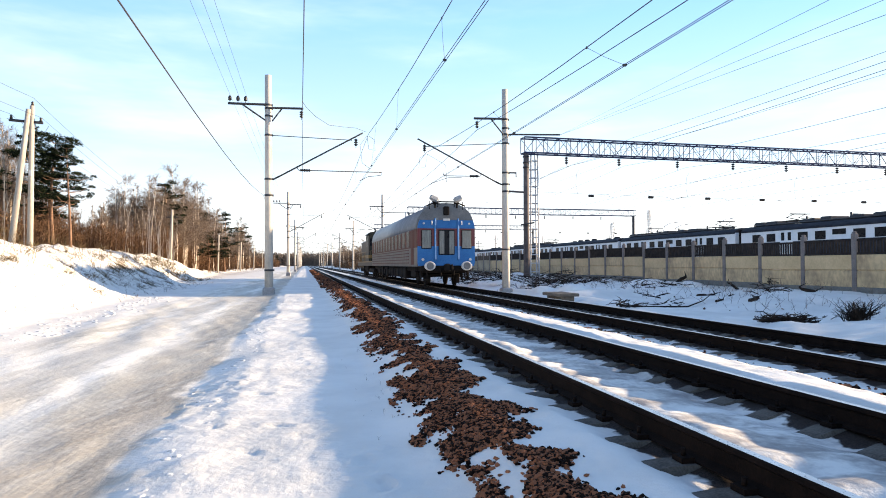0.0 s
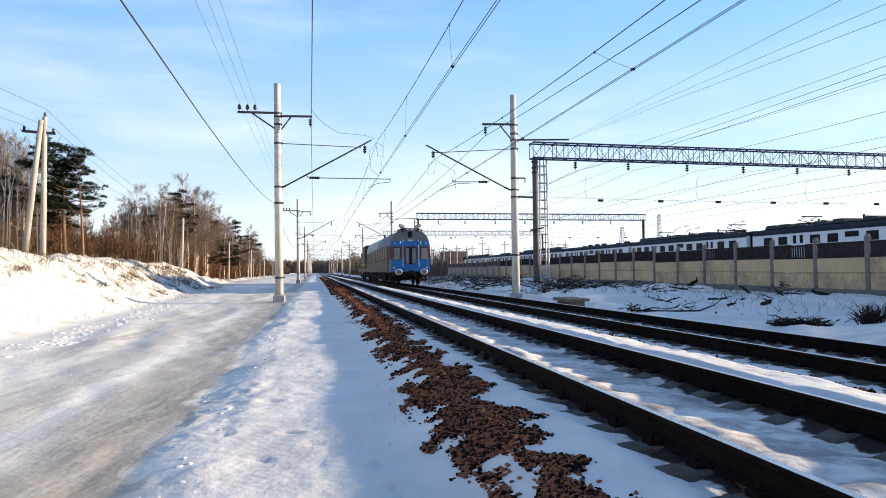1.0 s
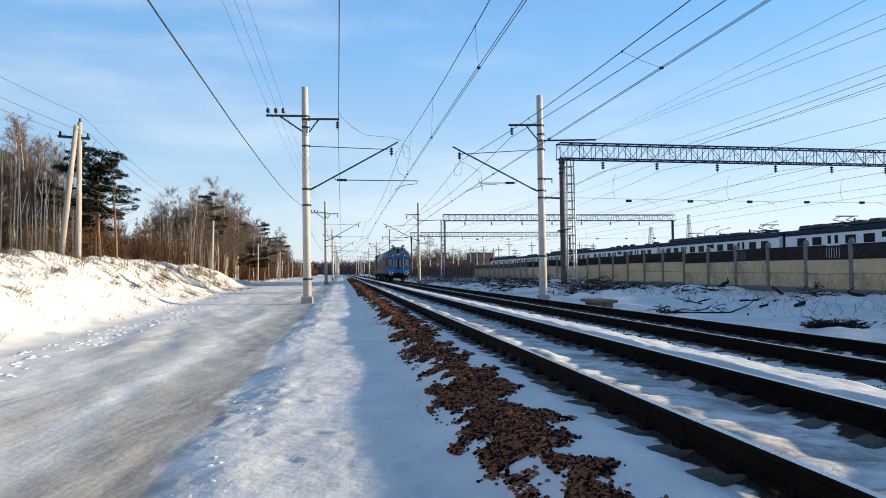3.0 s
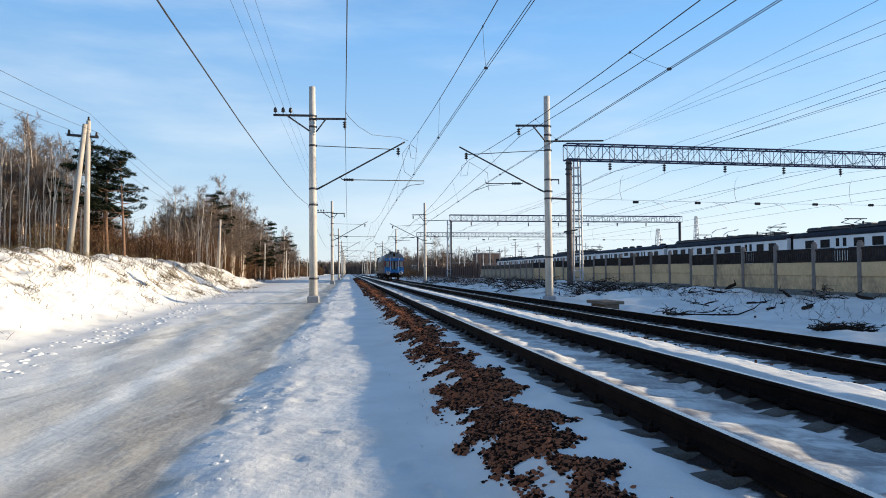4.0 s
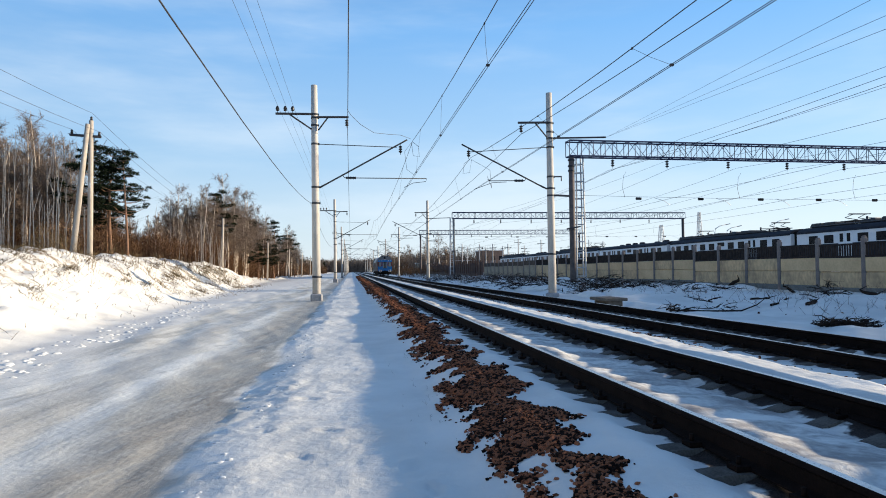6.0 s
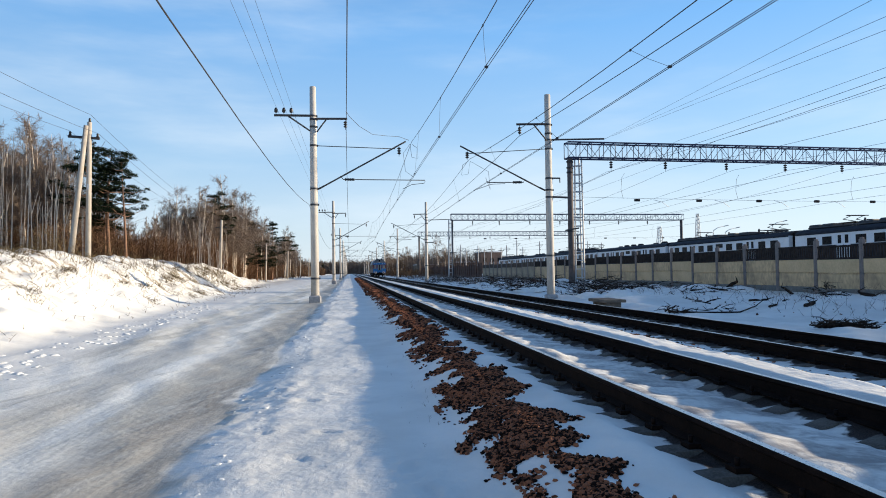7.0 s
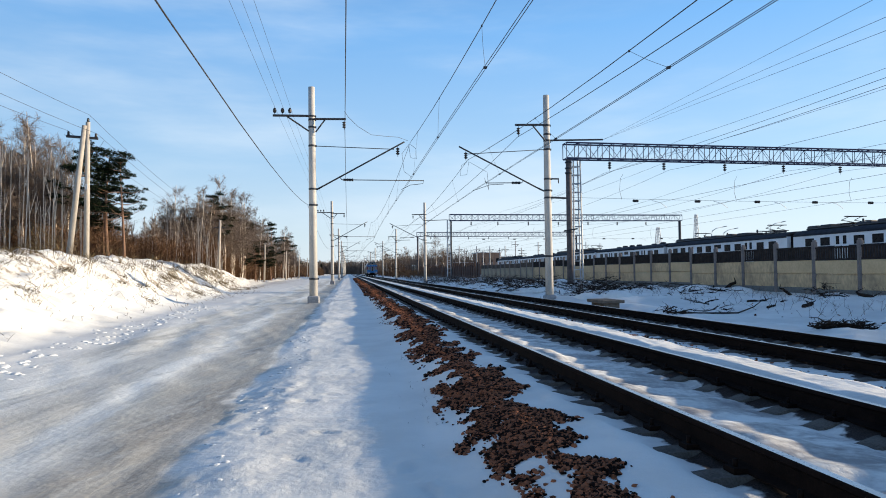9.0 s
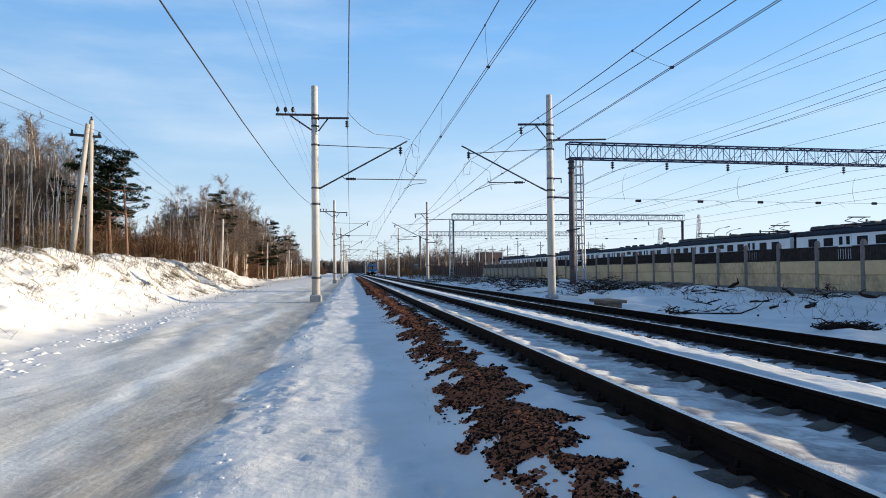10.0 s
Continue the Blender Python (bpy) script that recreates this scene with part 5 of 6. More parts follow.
# ---- trees ----
BIRCH = mat("birch_bark", (0.30, 0.23, 0.17), (0.74, 0.66, 0.55), 0.85, scale=4, fine=22, stretch_by=(1, 1, 2.5))
TWIG = mat("bare_twigs", (0.085, 0.06, 0.045), (0.20, 0.15, 0.115), 0.9, scale=2, fine=12, bump=0)
BRUSH = mat("red_brown_brushwood", (0.075, 0.040, 0.022), (0.21, 0.12, 0.065), 0.9, spec=0.1, scale=1.5, fine=9, bump=0, island=0.5)
PINE_BARK = mat("pine_bark", (0.10, 0.06, 0.04), (0.26, 0.14, 0.08), 0.9, scale=5, fine=30)
NEEDLES = mat("dark_pine_needles", (0.004, 0.008, 0.005), (0.018, 0.027, 0.012), 0.9, scale=1.2, fine=10, bump=0, island=0.5, spec=0.1)
GRASS = mat("dry_winter_grass", (0.09, 0.058, 0.026), (0.27, 0.19, 0.085), 0.9, scale=2, fine=9, bump=0, island=0.5)

TUSSOCK = mat("dark_olive_tussock", (0.05, 0.036, 0.018), (0.15, 0.11, 0.05), 0.9, scale=2, fine=9, bump=0, island=0.5)


def blade(s, a, b, w, rng):
    """A thin three-sided twig."""
    s.tube([a, b], [w, w * 0.3], 3, caps=False, smooth=False)


def birch(seed, height, spread, stems=1):
    rng = random.Random(seed)
    root = thing("birch_tree", "bare leafless birch with pale trunk and fine brown twigs", "tree", group="birches at the wood's edge")
    trunk, crown = Shape(), Shape()
    for k in range(stems):
        bx, by = (rng.uniform(-0.5, 0.5), rng.uniform(-0.5, 0.5)) if k else (0, 0)
        h = height * (1 if k == 0 else rng.uniform(0.75, 0.98))
        lean_x, lean_y = rng.uniform(-0.08, 0.08) * h, rng.uniform(-0.06, 0.06) * h
        line = []
        for i in range(9):
            t = i / 8
            line.append(Vector((bx + lean_x * t * t + 0.12 * math.sin(seed + 5 * t + k), by + lean_y * t * t + 0.12 * math.cos(seed * 2 + 4 * t), h * t - 0.2)))
        r0 = 0.010 * h + 0.03
        trunk.tube(line, [r0 * (1 - 0.93 * i / 8) + 0.006 for i in range(9)], 7)

        def on(t):
            f = min(t, 0.999) * 8
            return line[int(f)].lerp(line[int(f) + 1], f - int(f))

        for _ in range(int(36 / (1 + 0.35 * (stems - 1)))):
            t = 1 - 0.72 * rng.random() ** 0.8
            p, a = on(t), rng.uniform(0, 6.283)
            ln = spread * (0.35 + 1.5 * (1 - t)) * rng.uniform(0.6, 1.3)
            d = Vector((math.cos(a), math.sin(a), rng.uniform(0.5, 1.5))).normalized()
            mid = p + d * ln * 0.5
            end = mid + (d + Vector((0, 0, rng.uniform(-0.1, 0.5)))).normalized() * ln * 0.5
            crown.tube([p, mid, end], [0.014 + 0.03 * (1 - t), 0.016, 0.006], 4, caps=False)
            for _ in range(12):
                q = p.lerp(mid, rng.uniform(0.35, 1)) if rng.random() < 0.35 else mid.lerp(end, rng.random())
                e = (d + Vector((rng.gauss(0, 0.8), rng.gauss(0, 0.8), rng.gauss(0.1, 0.7)))).normalized()
                tl = ln * rng.uniform(0.2, 0.5)
                w = q + e * tl
                blade(crown, q, w, 0.012, rng)
                for _ in range(6):
                    q2 = q.lerp(w, rng.uniform(0.2, 1))
                    e2 = (e + Vector((rng.gauss(0, 0.7), rng.gauss(0, 0.7), rng.gauss(-0.3, 0.6)))).normalized()
                    blade(crown, q2, q2 + e2 * tl * rng.uniform(0.5, 1.1), 0.0085, rng)
    part("trunk", trunk, BIRCH, root)
    part("crown", crown, TWIG, root, "haze of fine bare twigs")
    return root


def needle_clump(s, c, r, rng, n):
    """A flat pad of short needle blades."""
    for _ in range(n):
        a, u = rng.uniform(0, 6.283), rng.uniform(0, 1) ** 0.5
        p = Vector((c[0] + math.cos(a) * r * u, c[1] + math.sin(a) * r * u, c[2] + rng.gauss(0, 0.17) * r + 0.25 * r * (1 - u)))
        d = Vector((math.cos(a) * u + rng.gauss(0, 0.5), math.sin(a) * u + rng.gauss(0, 0.5), rng.gauss(0.3, 0.35))).normalized()
        side = d.cross(Vector((rng.gauss(0, 1), rng.gauss(0, 1), rng.gauss(0, 1)))).normalized()
        ln, w = rng.uniform(0.12, 0.26), rng.uniform(0.025, 0.05)
        s.add([p - side * w, p + side * w, p + d * ln + side * w * 0.5, p + d * ln - side * w * 0.5], [(0, 1, 2, 3)])


def pine(seed, height, crown_from=0.35, spread=2.6):
    """Whorls of long level limbs with flat pads of needles and sky between the tiers."""
    rng = random.Random(seed)
    root = thing("pine_tree", "dark green Scots pine with tiered irregular crown", "tree", group="pines at the wood's edge")
    trunk, crown = Shape(), Shape()
    line = [Vector((0.3 * math.sin(seed + 3 * i / 8), 0.25 * math.cos(seed + 2 * i / 8), height * i / 8 - 0.2)) for i in range(9)]
    trunk.tube(line, [0.20 * (1 - 0.85 * i / 8) + 0.01 for i in range(9)], 8)
    tiers = 8
    for j in range(tiers):
        t = min(0.98, crown_from + (0.97 - crown_from) * j / (tiers - 1) + rng.uniform(-0.03, 0.03))
        f = t * 8 * 0.999
        p = line[int(f)].lerp(line[int(f) + 1], f - int(f))
        a0 = rng.uniform(0, 6.283)
        for k in range(rng.choice((2, 3))):
            a = a0 + 2.1 * k + rng.uniform(-0.6, 0.6)
            ln = spread * (1.06 - t) ** 0.5 * rng.uniform(0.35, 1.2)
            end = p + Vector((math.cos(a) * ln, math.sin(a) * ln, ln * rng.uniform(0.0, 0.45)))
            mid = p.lerp(end, 0.55) + Vector((0, 0, -0.10 * ln))
            trunk.tube([p, mid, end], [0.055, 0.035, 0.012], 4, caps=False)
            for u in (1.0, 0.86, 0.7, 0.5):
                c = p.lerp(end, u) + Vector((rng.gauss(0, 0.34), rng.gauss(0, 0.34), rng.gauss(0.08, 0.14)))
                needle_clump(crown, c, rng.uniform(0.3, 0.72), rng, 95)
    # dead limbs below the crown
    for _ in range(7):
        t = crown_from * rng.uniform(0.45, 1.0)
        f = t * 8
        p, a, ln = line[int(f)].lerp(line[int(f) + 1], f - int(f)), rng.uniform(0, 6.283), rng.uniform(0.5, 1.6)
        trunk.tube([p, p + Vector((math.cos(a) * ln, math.sin(a) * ln, rng.uniform(-0.2, 0.3) * ln))], [0.03, 0.008], 4, caps=False)
    needle_clump(crown, line[-1], 0.55, rng, 140)
    part("trunk", trunk, PINE_BARK, root)
    part("crown", crown, NEEDLES, root, "dark green needle tufts")
    return root


birches = [birch(11, 12.5, 2.0), birch(12, 11.5, 1.8, 2), birch(13, 13.5, 2.3), birch(14, 10.5, 1.8, 3), birch(15, 8.0, 1.0, 2)]
pines = [pine(21, 11.5, 0.5, 4.0), pine(22, 10.0, 0.36, 2.9), pine(23, 13.0, 0.42, 4.3)]
used_trees = set()


def plant(kind, x, y, scale=1.0, turn=None):
    z = gz1(x, y) - 0.1
    m = pose(x, y, z, 0, 0, placing.uniform(0, 360) if turn is None else turn)
    ob = kind if kind.name not in used_trees else copy_thing(kind, m)
    used_trees.add(kind.name)
    ob.matrix_basis = m @ Matrix.Diagonal((scale, scale, scale * placing.uniform(0.94, 1.06), 1))
    return ob


placing = random.Random(77)
# birches on the bank behind the first pole
for _ in range(80):
    t = placing.random()
    y = placing.uniform(47, 70)
    x = y * (-0.388 - 0.17 * t) + placing.uniform(-1.5, 0.5)
    plant(placing.choice(birches[:4]), x, y, placing.uniform(0.62, 0.84))
# the pines beside them
for x, y, k, sc in ((-17.6, 48, 0, 0.71), (-16.3, 49, 1, 0.73), (-15.3, 48.5, 2, 0.52), (-17.2, 51, 1, 0.62)):
    plant(pines[k], x, y, sc)
for x, y, sc in ((-19.5, 70, 0.7), (-20.5, 66, 0.75), (-18.0, 68, 0.6)):
    plant(birches[4], x, y, sc)
# gap with thin young birches
for _ in range(9):
    y = placing.uniform(62, 84)
    plant(birches[4], y * placing.uniform(-0.285, -0.215), y, placing.uniform(0.58, 0.8))
# the wood along the line
plant(pines[2], -16.6, 88, 0.78), plant(pines[0], -17.3, 95, 0.8), plant(pines[1], -16.5, 112, 0.9)
plant(birches[2], -15.9, 90, 0.94), plant(birches[0], -16.0, 97, 1.03), plant(birches[2], -15.4, 104, 1.02), plant(birches[2], -17.6, 84, 0.72)
for _ in range(74):
    y = 84 + 130 * placing.random() ** 1.3
    x = -15.2 - 9 * placing.random() ** 1.4
    plant(placing.choice(birches[:4] if placing.random() < 0.82 or y < 112 else pines), x, y, placing.uniform(0.78, 1.0) * (0.87 if y < 98 else 1.0))
for _ in range(34):
    y = placing.uniform(84, 116)
    plant(placing.choice(birches[:4]), -15.6 - 7 * placing.random(), y, placing.uniform(0.66, 0.86))
for x, y, sc in ((-15.6, 104, 0.60), (-15.2, 113, 0.66), (-15.3, 124, 0.72), (-15.1, 135, 0.7)):
    plant(pines[1], x, y, sc)
for _ in range(56):
    y = placing.uniform(200, 600)
    plant(placing.choice(birches[:4] + pines[:2]), -18 - placing.random() * 20, y, placing.uniform(0.6, 0.85))
# trees beyond the far track
for x, y, k, sc in ((27, 205, 2, 1.0), (24, 215, 0, 0.95), (30, 212, 3, 1.0), (33, 222, 2, 0.8)):
    plant(birches[k], x, y, sc)
for _ in range(54):
    y = placing.uniform(280, 430)
    plant(placing.choice(birches[:4]), y * placing.uniform(0.052, 0.105), y, placing.uniform(0.7, 1.0))
for _ in range(30):
    y = placing.uniform(430, 640)
    plant(placing.choice(birches[:4]), y * placing.uniform(0.02, 0.17), y, placing.uniform(0.7, 1.0))
for o in birches + pines:
    if o.name not in used_trees:
        bpy.data.objects.remove(o)


def brushwood(name, label, area, count, height, seed, material, width=0.008, tilt=0.18, side=0.25):
    """Many thin stalks: area is a function of a random generator that gives x, y."""
    rng = random.Random(seed)
    s = Shape()
    for _ in range(count):
        x, y = area(rng)
        z = gz1(x, y) - 0.05
        h = height * rng.uniform(0.4, 1.15)
        w = width * (1 + y / 60)
        top = Vector((x + rng.gauss(0, tilt) * h, y + rng.gauss(0, tilt) * h, z + h))
        a = Vector((x, y, z))
        s.tube([a, top], [w, w * 0.35], 3, caps=False, smooth=False)
        for _ in range(3):
            q = a.lerp(top, rng.uniform(0.3, 0.95))
            s.tube([q, q + Vector((rng.gauss(0, side) * h, rng.gauss(0, side) * h, rng.uniform(0.12, 0.35) * h))], [w * 0.6, w * 0.25], 3, caps=False, smooth=False)
    return tagged(part(name, s, material), label, "brushwood", kind="stuff")


def hedge_area(rng):
    y = rng.uniform(45, 110)
    return -15.2 - (14 if y < 75 else 9) * rng.random() - max(0, 55 - y) * 0.1, y


brushwood("brushwood", "dense red-brown leafless brushwood along the wood", hedge_area, 8500, 2.3, 31, BRUSH, 0.011, 0.10)
brushwood("brushwood", "distant leafless brushwood along the line", lambda r: (-14.6 - 12 * r.random(), r.uniform(105, 420)), 3000, 3.6, 32, BRUSH, 0.012, 0.10)
brushwood("understorey", "dense brown saplings and twigs under the birches", lambda r: (-15.6 - 9 * r.random(), r.uniform(82, 150)), 4600, 4.6, 71, BRUSH, 0.010, 0.09)
brushwood("dry_grass", "dry grass and weeds poking through the snowy bank", lambda r: (-8.2 - 6.5 * r.random() ** 0.5, r.uniform(20, 76)), 700, 0.40, 33, GRASS, 0.004, 0.5)


def tussock_area(r):
    k = r.randrange(120)
    spot = random.Random(k * 7 + 3)
    x, y = -8.4 - 5.2 * spot.random() ** 0.45, 14 + 60 * spot.random()
    return x + r.gauss(0, 0.16), y + r.gauss(0, 0.42)


brushwood("tussock", "dark olive-brown grass tussocks on the snow bank", tussock_area, 5200, 0.2, 39, TUSSOCK, 0.006, 0.9)
brushwood("dry_twigs", "short dark twigs poking out of the snowy bank", lambda r: (-7.4 - 5.5 * r.random(), r.uniform(13, 60)), 420, 0.22, 74, TWIG, 0.006, 1.1)
brushwood("shrub", "leafless shrubs on the snow bank", lambda r: (-10.6 - 2.6 * r.random(), 30 + 9 * r.randrange(5) + r.gauss(0, 0.5)), 260, 1.0, 34, GRASS, 0.005, 0.3)
brushwood("dry_grass", "dark weeds and twigs in the snow beside the fence", lambda r: (15 + 7.4 * r.random(), 20 + 70 * r.random() ** 1.5), 420, 0.5, 35, TWIG, 0.006, 0.6)
brushwood("brushwood", "dark weeds along the track towards the distance", lambda r: (12.5 + 8 * r.random(), r.uniform(60, 150)), 900, 0.9, 36, TWIG, 0.006, 0.4)
brushwood("brushwood", "brown scrub beyond the tracks", lambda r: (13.5 + 16 * r.random(), r.uniform(150, 330)), 1500, 1.8, 37, BRUSH, 0.012, 0.2)
brushwood("saplings", "slim pale young birch stems in the wood's edge", lambda r: (lambda y: (y * (-0.37 - 0.19 * r.random()), y))(r.uniform(44, 62)), 250, 6.2, 61, BIRCH, 0.027, 0.03, 0.03)
brushwood("saplings", "slim bare saplings in the gap of the wood", lambda r: (lambda y: (y * (-0.30 + 0.12 * r.random()), y))(r.uniform(62, 95)), 110, 4.3, 62, BIRCH, 0.012, 0.04, 0.05)
brushwood("dry_grass", "few dry grass stalks in the snow beside the ballast", lambda r: (0.55 + 0.5 * r.random(), 4.5 + 7 * r.random()), 26, 0.11, 63, TWIG, 0.0016, 0.35)
brushwood("understorey", "dense brown saplings behind the birches on the bank", lambda r: (lambda y: (y * (-0.33 - 0.24 * r.random()), y))(r.uniform(60, 82)), 4200, 5.0, 73, BRUSH, 0.009, 0.08)
brushwood("far_wood", "dense grey-brown leafless wood beyond the tracks", lambda r: (lambda y: (24 + 26 * r.random(), y))(228 + 700 * r.random() ** 1.4), 6500, 7.4, 75, TWIG, 0.012, 0.05, 0.10)
brushwood("far_wood", "distant bare wood closing the view along the line", lambda r: (-70 + 250 * r.random(), r.uniform(640, 720)), 6000, 11, 38, TWIG, 0.03, 0.05)


# ---- beyond the fence and far off ----
RUSTY_SHEET = mat("rusty_sheet", (0.045, 0.022, 0.014), (0.12, 0.06, 0.038), 0.85, scale=2, fine=18)
BRICK_FAR = mat("red_brick_far", (0.15, 0.095, 0.07), (0.25, 0.165, 0.125), 0.9, scale=1, fine=9)
TAN_WALL = mat("tan_plaster_far", (0.34, 0.27, 0.19), (0.46, 0.38, 0.28), 0.9, scale=1, fine=9)


def rusty_fence():
    root = thing("fence", "dark rusty sheet and timber fence continuing along the line", "fence")
    boards = [Shape().box((0, 0, h / 2 - 0.15), (0.05, 1.12, h), bevel=0.01).mesh("board", RUSTY_SHEET) for h in (2.5, 2.7, 2.3)]
    post = Shape().box((0, 0, 1.35), (0.16, 0.16, 3.1), bevel=0.02).mesh("post", RUSTY_SHEET)
    rng = random.Random(12)
    y = 115.0
    while y < 214:
        for name, me, dy in (("board", boards[rng.randrange(3)], 0.6), ("board", boards[rng.randrange(3)], 1.75), ("post", post, 2.4)):
            ob = new(name, me)
            ob.parent = root
            ob.matrix_basis = pose(FENCE_X - (0.06 if name == "post" else 0), y + dy, -0.1 + rng.uniform(-0.1, 0.1), rng.uniform(-1.5, 1.5), 0, 0)
        y += 2.4


rusty_fence()


def far_building(x0, x1, y, h, wall, label, storeys, flat=True):
    b = thing("building", label, "building")
    part("wall", Shape().box(((x0 + x1) / 2, y + 6, h / 2 - 0.3), (x1 - x0, 12, h + 0.6), bevel=0.05), wall, b)
    part("roof", Shape().box(((x0 + x1) / 2, y + 6, h + 0.15), (x1 - x0 + 0.6, 12.6, 0.35), bevel=0.08), SNOW, b, "snow-covered flat roof")
    win = Shape().box((0, 0, 0), (1.3, 0.1, 1.4), bevel=0.03).mesh("window", GLASS)
    n = int((x1 - x0) / 2.6)
    for f in range(storeys):
        for i in range(n):
            ob = new("window", win)
            ob.parent = b
            ob.matrix_basis = pose(x0 + 1.5 + i * 2.6, y - 0.02, 1.9 + f * 3.1)


far_building(45.8, 53.6, 232, 7.6, BRICK_FAR, "distant red-brick two-storey yard building with snowy roof", 2)
far_building(53.7, 57.2, 232, 6.1, TAN_WALL, "distant tan-plastered yard building with snowy roof", 1)
far_building(34, 45, 240, 4.2, BRICK_FAR, "distant low brick shed with snowy roof", 1)
far_building(26, 40, 262, 3.6, TAN_WALL, "low distant shed with snowy roof", 1)
far_building(44, 60, 270, 4.6, TAN_WALL, "low distant storehouse with snowy roof", 1)


def yard_mast(x, y, h, arm):
    m = thing("yard_mast", "thin dark yard mast with a short arm", "mast", pose(x, y, -0.4), "yard masts")
    part("pole", Shape().tube([(0, 0, -0.3), (0, 0, h + 0.4)], [0.17, 0.12], 8), BASE_CONCRETE, m)
    s = Shape().bar((-arm, 0, h - 0.6), (arm, 0, h - 0.5), 0.09)
    s.bar((0, 0, h - 1.4), (arm * 0.8, 0, h - 0.55), 0.06)
    part("arm", s, STEEL, m)


for x, y, h in ((28.7, 172, 7.8), (32.9, 170, 7.6), (36.6, 171, 7.6), (40.2, 169, 7.6), (43.7, 172, 9.0), (49.3, 170, 8.6), (30.5, 205, 7.8), (36.0, 206, 8.2), (41.5, 204, 7.8), (47.5, 207, 8.4), (54.0, 205, 8.4), (31.0, 250, 8.4), (39.0, 252, 8.6), (66, 180, 9.0), (74, 190, 9.0)):
    yard_mast(x, y, h, 1.0)


def lamp_post(x, y, h):
    m = thing("street_lamp", "slender grey yard lamp post with curved arm", "street lamp", pose(x, y, -0.4), "yard lamps")
    part("pole", Shape().tube([(0, 0, -0.3), (0, 0, h - 1.2), (0.15, 0, h - 0.5), (0.9, 0, h - 0.05), (2.2, 0, h + 0.25)], [0.11, 0.09, 0.075, 0.06, 0.05], 8), GALV, m)
    part("lamp_head", Shape().box((2.5, 0, h + 0.28), (0.9, 0.3, 0.14), Euler((0, -0.2, 0)).to_matrix(), bevel=0.05), LAMP_GREY, m)


for x, y, h in ((63.4, 110, 8.6), (66.8, 112, 8.4), (73.3, 108, 9.3)):
    lamp_post(x, y, h)


def radio_tower(x, y, h, w):
    m = thing("lattice_tower", "distant pale lattice tower", "tower", pose(x, y, -0.5), "distant lattice towers")
    s, u = Shape(), Shape()
    for dx in (-w, w):
        for dy in (-w, w):
            s.bar((dx, dy, 0), (dx * 0.25, dy * 0.25, h), 0.22)
    for i in range(14):
        z, f = h * i / 14, 1 - 0.75 * i / 14
        for e in (-1, 1):
            u.bar((-w * f, e * w * f, z), (w * f, e * w * f, z + h / 14), 0.12)
            u.bar((e * w * f, -w * f, z), (e * w * f, w * f, z + h / 14), 0.12)
    part("leg", s, GALV, m)
    part("lattice", u, GALV, m)


radio_tower(127.3, 262, 19, 1.8), radio_tower(142, 258, 24, 1.4)

# ---- debris in the snow by the fence ----
DARK_WOOD = mat("wet_dark_branches", (0.014, 0.010, 0.008), (0.05, 0.035, 0.026), 0.85, scale=4, fine=30, spec=0.1)


def branch_pile(x, y, n, length, height, spread, label, seed):
    rng = random.Random(seed)
    s = Shape()
    for _ in range(n):
        px, py = x + rng.gauss(0, spread), y + rng.gauss(0, spread * 0.6)
        z = gz1(px, py)
        a = rng.uniform(0, 6.283)
        ln = length * rng.uniform(0.4, 1.1)
        p = Vector((px, py, z + rng.uniform(-0.02, height)))
        d = Vector((math.cos(a), math.sin(a), rng.uniform(-0.05, 0.35)))
        r = rng.uniform(0.008, 0.03)
        pts = [p, p + d * ln * 0.5 + Vector((0, 0, rng.uniform(-0.04, 0.08))), p + d * ln]
        s.tube(pts, [r, r * 0.8, r * 0.4], 5)
        for _ in range(3):
            q = pts[0].lerp(pts[2], rng.uniform(0.3, 1))
            s.tube([q, q + Vector((rng.gauss(0, 0.2), rng.gauss(0, 0.2), rng.uniform(0, 0.25))) * ln], [r * 0.5, r * 0.2], 4, caps=False)
    return tagged(part("branch_pile", s, DARK_WOOD), label, "branches", kind="stuff")


branch_pile(12.2, 15.3, 120, 0.55, 0.14, 0.28, "pile of dark broken branches half sunk in snow", 1)
rng = random.Random(2)
s = Shape()
for _ in range(120):
    bx, by = 14.2 + rng.gauss(0, 0.12), 15.0 + rng.gauss(0, 0.12)
    foot = Vector((bx, by, gz1(bx, by) - 0.03))
    out = Vector((rng.gauss(0, 0.25), rng.gauss(0, 0.25), rng.uniform(0.2, 0.62)))
    s.tube([foot, foot + out * 0.5 + Vector((0, 0, 0.05)), foot + out], [0.013, 0.010, 0.004], 4, caps=False)
    for _ in range(3):
        q = foot + out * rng.uniform(0.4, 0.95)
        s.tube([q, q + Vector((rng.gauss(0, 0.1), rng.gauss(0, 0.1), rng.uniform(-0.02, 0.16)))], [0.006, 0.003], 3, caps=False)
tagged(part("bush", s, DARK_WOOD), "dark leafless bush standing in the snow", "bush")
branch_pile(11.9, 23.2, 22, 0.7, 0.2, 0.35, "dark twigs sticking out of the snow", 3)
branch_pile(13.4, 50.0, 120, 1.1, 0.5, 1.1, "dark tangle of twigs in snow heaps", 24)
branch_pile(19.0, 42.0, 70, 1.0, 0.4, 1.2, "dark twigs and branches in snow heaps by the fence", 25)
branch_pile(14.0, 90.0, 170, 1.5, 0.6, 2.6, "dark brushwood in snow heaps along the track", 26)
branch_pile(13.8, 37.0, 80, 1.0, 0.5, 0.9, "dark tangle of twigs around the mast foot", 4)
branch_pile(15.6, 41.0, 90, 1.1, 0.55, 1.2, "dark tangle of twigs in snow heaps", 5)
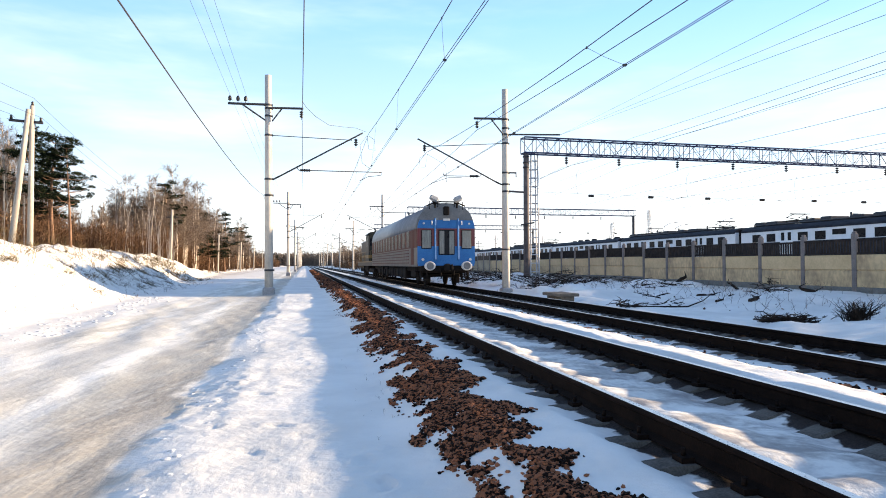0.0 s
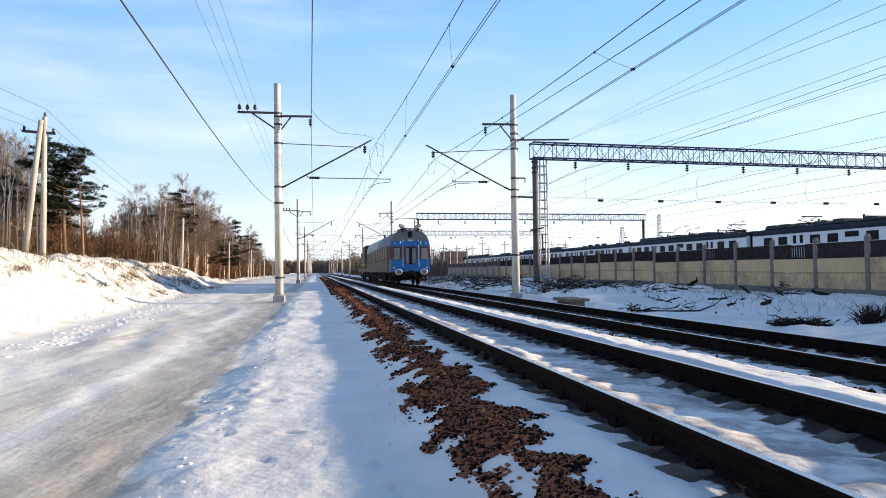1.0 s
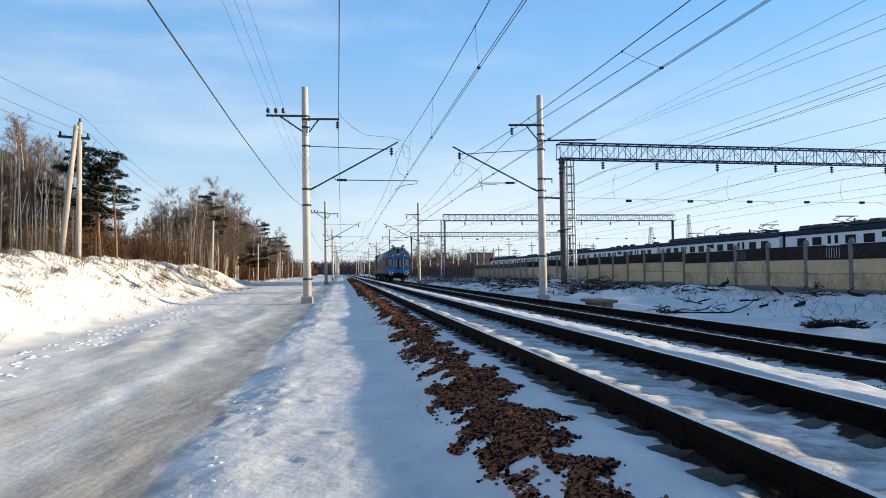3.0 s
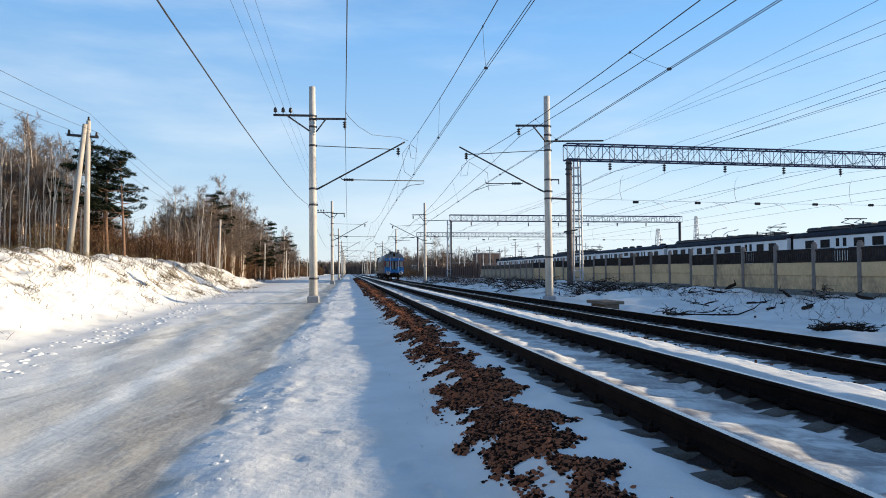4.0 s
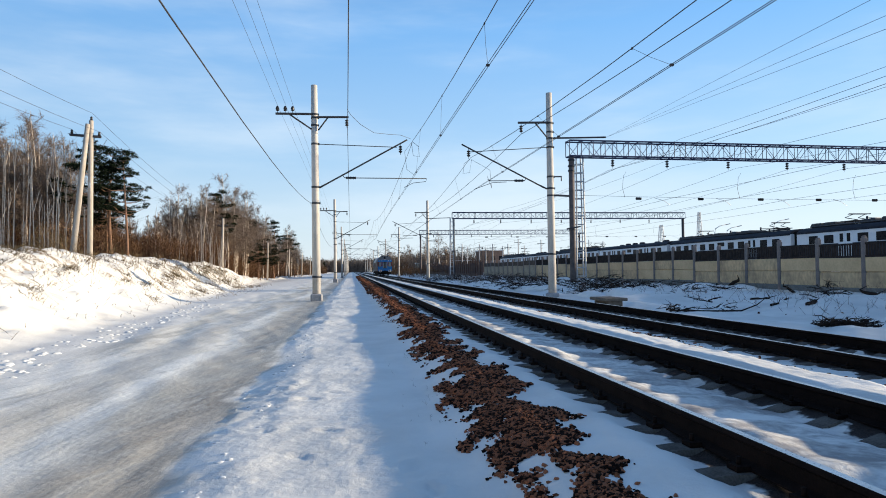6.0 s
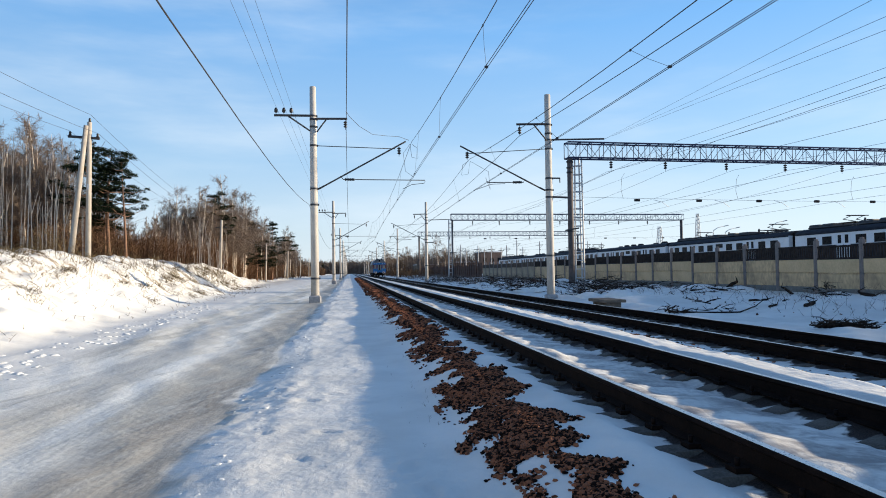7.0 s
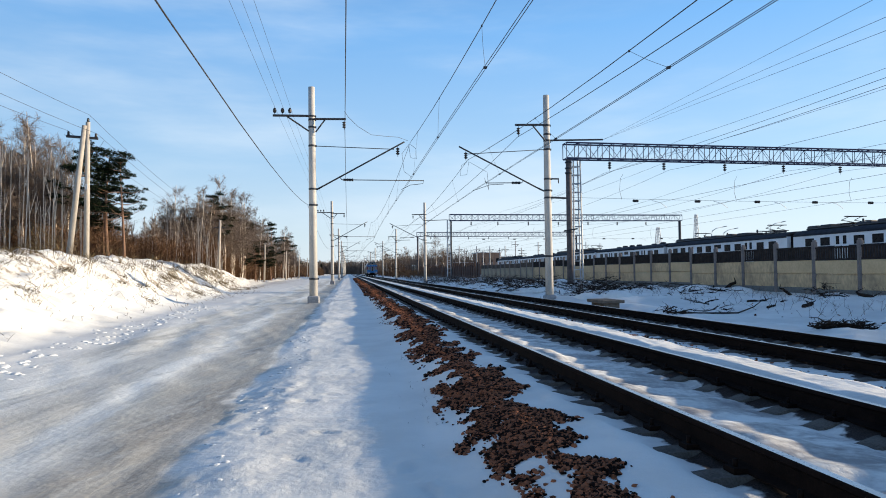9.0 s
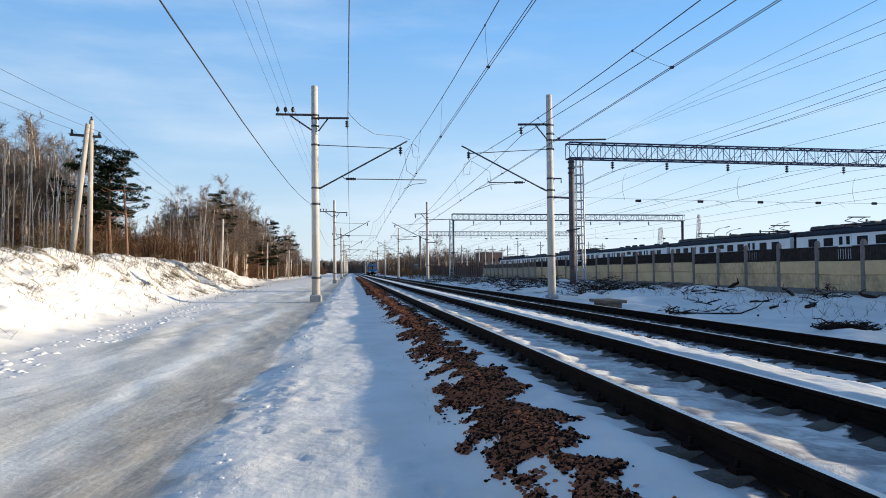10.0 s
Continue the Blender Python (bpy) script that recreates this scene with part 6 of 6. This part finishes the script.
branch_pile(17.3, 48.0, 90, 1.2, 0.6, 1.3, "dark tangle of twigs by the gantry foot", 6)
branch_pile(16.0, 60.0, 170, 1.3, 0.6, 2.0, "dark brushwood in snow heaps along the track", 7)
branch_pile(15.0, 72.0, 170, 1.4, 0.6, 2.2, "dark brushwood in snow heaps along the track", 8)
branch_pile(19.4, 33.0, 16, 0.8, 0.3, 0.5, "broken branch lying against the fence", 9)
branch_pile(20.8, 27.0, 14, 0.8, 0.3, 0.4, "broken branch lying against the fence", 10)
branch_pile(19.5, 25.0, 14, 0.7, 0.2, 0.4, "dark twigs in the snow below the fence", 11)
s = Shape().tube([(11.6, 23.3, gz1(11.6, 23.3) + 0.05), (13.0, 23.2, gz1(13.0, 23.2) + 0.05), (14.6, 23.6, gz1(14.6, 23.6) + 0.08), (15.5, 24.0, gz1(15.5, 24.0) + 0.12), (16.5, 24.9, gz1(16.5, 24.9) + 0.2)], [0.035, 0.035, 0.03, 0.022, 0.012], 7)
tagged(part("fallen_branch", s, DARK_WOOD), "long dark fallen branch lying on the snow", "branch")


def log(x, y, length, r, turn, rise, label):
    """A short broken log or stump half sunk in the snow."""
    rng = random.Random(int(x * 100))
    d = Vector((math.cos(radians(turn)) * math.cos(radians(rise)), math.sin(radians(turn)) * math.cos(radians(rise)), math.sin(radians(rise))))
    a = Vector((x, y, gz1(x, y) + 0.03))
    pts = [a + d * length * (t - 0.35) + Vector((rng.gauss(0, 0.03), rng.gauss(0, 0.03), rng.gauss(0, 0.02))) for t in (0, 0.3, 0.6, 0.85, 1.0)]
    s = Shape().tube(pts, [r * 0.9, r * 1.1, r * 0.95, r * 0.8, r * 0.35], 8)
    for _ in range(3):
        q = pts[rng.randrange(1, 5)]
        s.tube([q, q + Vector((rng.gauss(0, 0.2), rng.gauss(0, 0.2), rng.uniform(0.05, 0.3)))], [r * 0.35, r * 0.1], 5)
    tagged(part("log", s, DARK_WOOD), label, "log")


for x, y, ln, r, turn, rise in ((21.9, 36.3, 1.2, 0.11, 20, 25), (20.6, 35.0, 1.0, 0.08, 150, 12), (22.4, 31.6, 0.8, 0.07, 130, 35), (22.2, 38.5, 0.7, 0.06, 60, 50)):
    log(x, y, ln, r, turn, rise, "dark broken log lying against the fence foot")
for x, y, ln, r, turn, rise in ((19.6, 23.0, 0.7, 0.07, 160, 20), (16.4, 22.2, 0.8, 0.09, 30, 8), (17.6, 27.2, 0.9, 0.08, 10, 3), (17.8, 25.6, 0.5, 0.05, 40, 6), (15.9, 23.6, 0.5, 0.05, 20, 4)):
    log(x, y, ln, r, turn, rise, "dark chunk of wood lying in the snow")
branch_pile(15.9, 30.6, 14, 0.8, 0.5, 0.35, "dark twigs standing out of the snow", 21)
branch_pile(13.9, 24.4, 12, 0.7, 0.4, 0.4, "dark twigs standing out of the snow", 22)
branch_pile(14.4, 17.0, 10, 0.6, 0.2, 0.5, "thin dark twigs lying on the snow", 23)


def lump(s, c, r, rng):
    """An uneven rounded heap."""
    n, m = 12, 5
    k = [rng.uniform(0.75, 1.25) for _ in range(n)]
    rings = [[(c[0] + r * k[j] * math.cos(2 * math.pi * j / n) * math.cos(a), c[1] + r * k[(j + 3) % n] * math.sin(2 * math.pi * j / n) * math.cos(a), c[2] - 0.1 + r * 0.5 * math.sin(a) * rng.uniform(0.85, 1.1)) for j in range(n)] for a in [math.pi / 2 * i / m for i in range(m)]]
    verts = [p for ring in rings for p in ring] + [(c[0], c[1], c[2] - 0.1 + r * 0.5)]
    faces = [(i * n + j, i * n + (j + 1) % n, (i + 1) * n + (j + 1) % n, (i + 1) * n + j) for i in range(m - 1) for j in range(n)]
    faces += [((m - 1) * n + j, (m - 1) * n + (j + 1) % n, m * n) for j in range(n)]
    s.add(verts, faces, 0, True)


heaps = random.Random(41)
s = Shape()
for _ in range(380):
    y = heaps.uniform(33, 112)
    x = heaps.uniform(12.6, 22.0)
    lump(s, (x, y, gz1(x, y)), heaps.uniform(0.18, 0.75), heaps)
tagged(part("snow_heaps", s, SNOW), "rough heaps of ploughed snow beside the track", "snow", kind="stuff")

clods = random.Random(52)
s = Shape()
for _ in range(260):
    y = 8.5 + 26 * clods.random() ** 1.3
    x = -5.2 - 0.05 * y + clods.gauss(0, 0.42)
    lump(s, (x, y, gz1(x, y) + 0.08), clods.uniform(0.04, 0.10), clods)
for _ in range(120):
    y = 4.2 + 12 * clods.random() ** 1.4
    x = -1.02 + clods.gauss(0, 0.16)
    lump(s, (x, y, gz1(x, y) + 0.085), clods.uniform(0.02, 0.05), clods)
tagged(part("snow_clods", s, SNOW), "scattered clods of broken snow along the road edge", "snow", kind="stuff")

slab = thing("cable_trough", "small concrete trough with slab lid beside the far track", "concrete trough", pose(10.3, 26.0, gz1(10.3, 26.0)))
part("lid", Shape().box((0, 0, 0.46), (0.9, 1.8, 0.12), bevel=0.015), SLEEPER, slab)
for e in (-0.65, 0.65):
    part("support", Shape().box((0, e, 0.15), (0.6, 0.2, 0.52), bevel=0.015), SLEEPER, slab)
brushwood("far_scrub", "brown leafless scrub and saplings past the yard", lambda r: (14 + 60 * r.random(), r.uniform(270, 330)), 900, 4.5, 51, BRUSH, 0.014, 0.12)


# ---- movement ----
def motions():
    rows = ((0, 34.6), (0.5, 43.0), (1.0, 51.7), (2.5, 78.6), (4.0, 107.5), (5.5, 137.0), (7.5, 176.5), (10.0, 226.0))
    walk(railcar, [(t, pose(7.36, y, -FAR_DROP)) for t, y in rows])
    walk(locomotive, [(t, pose(7.36, y + 25.1, -FAR_DROP)) for t, y in rows])


motions()
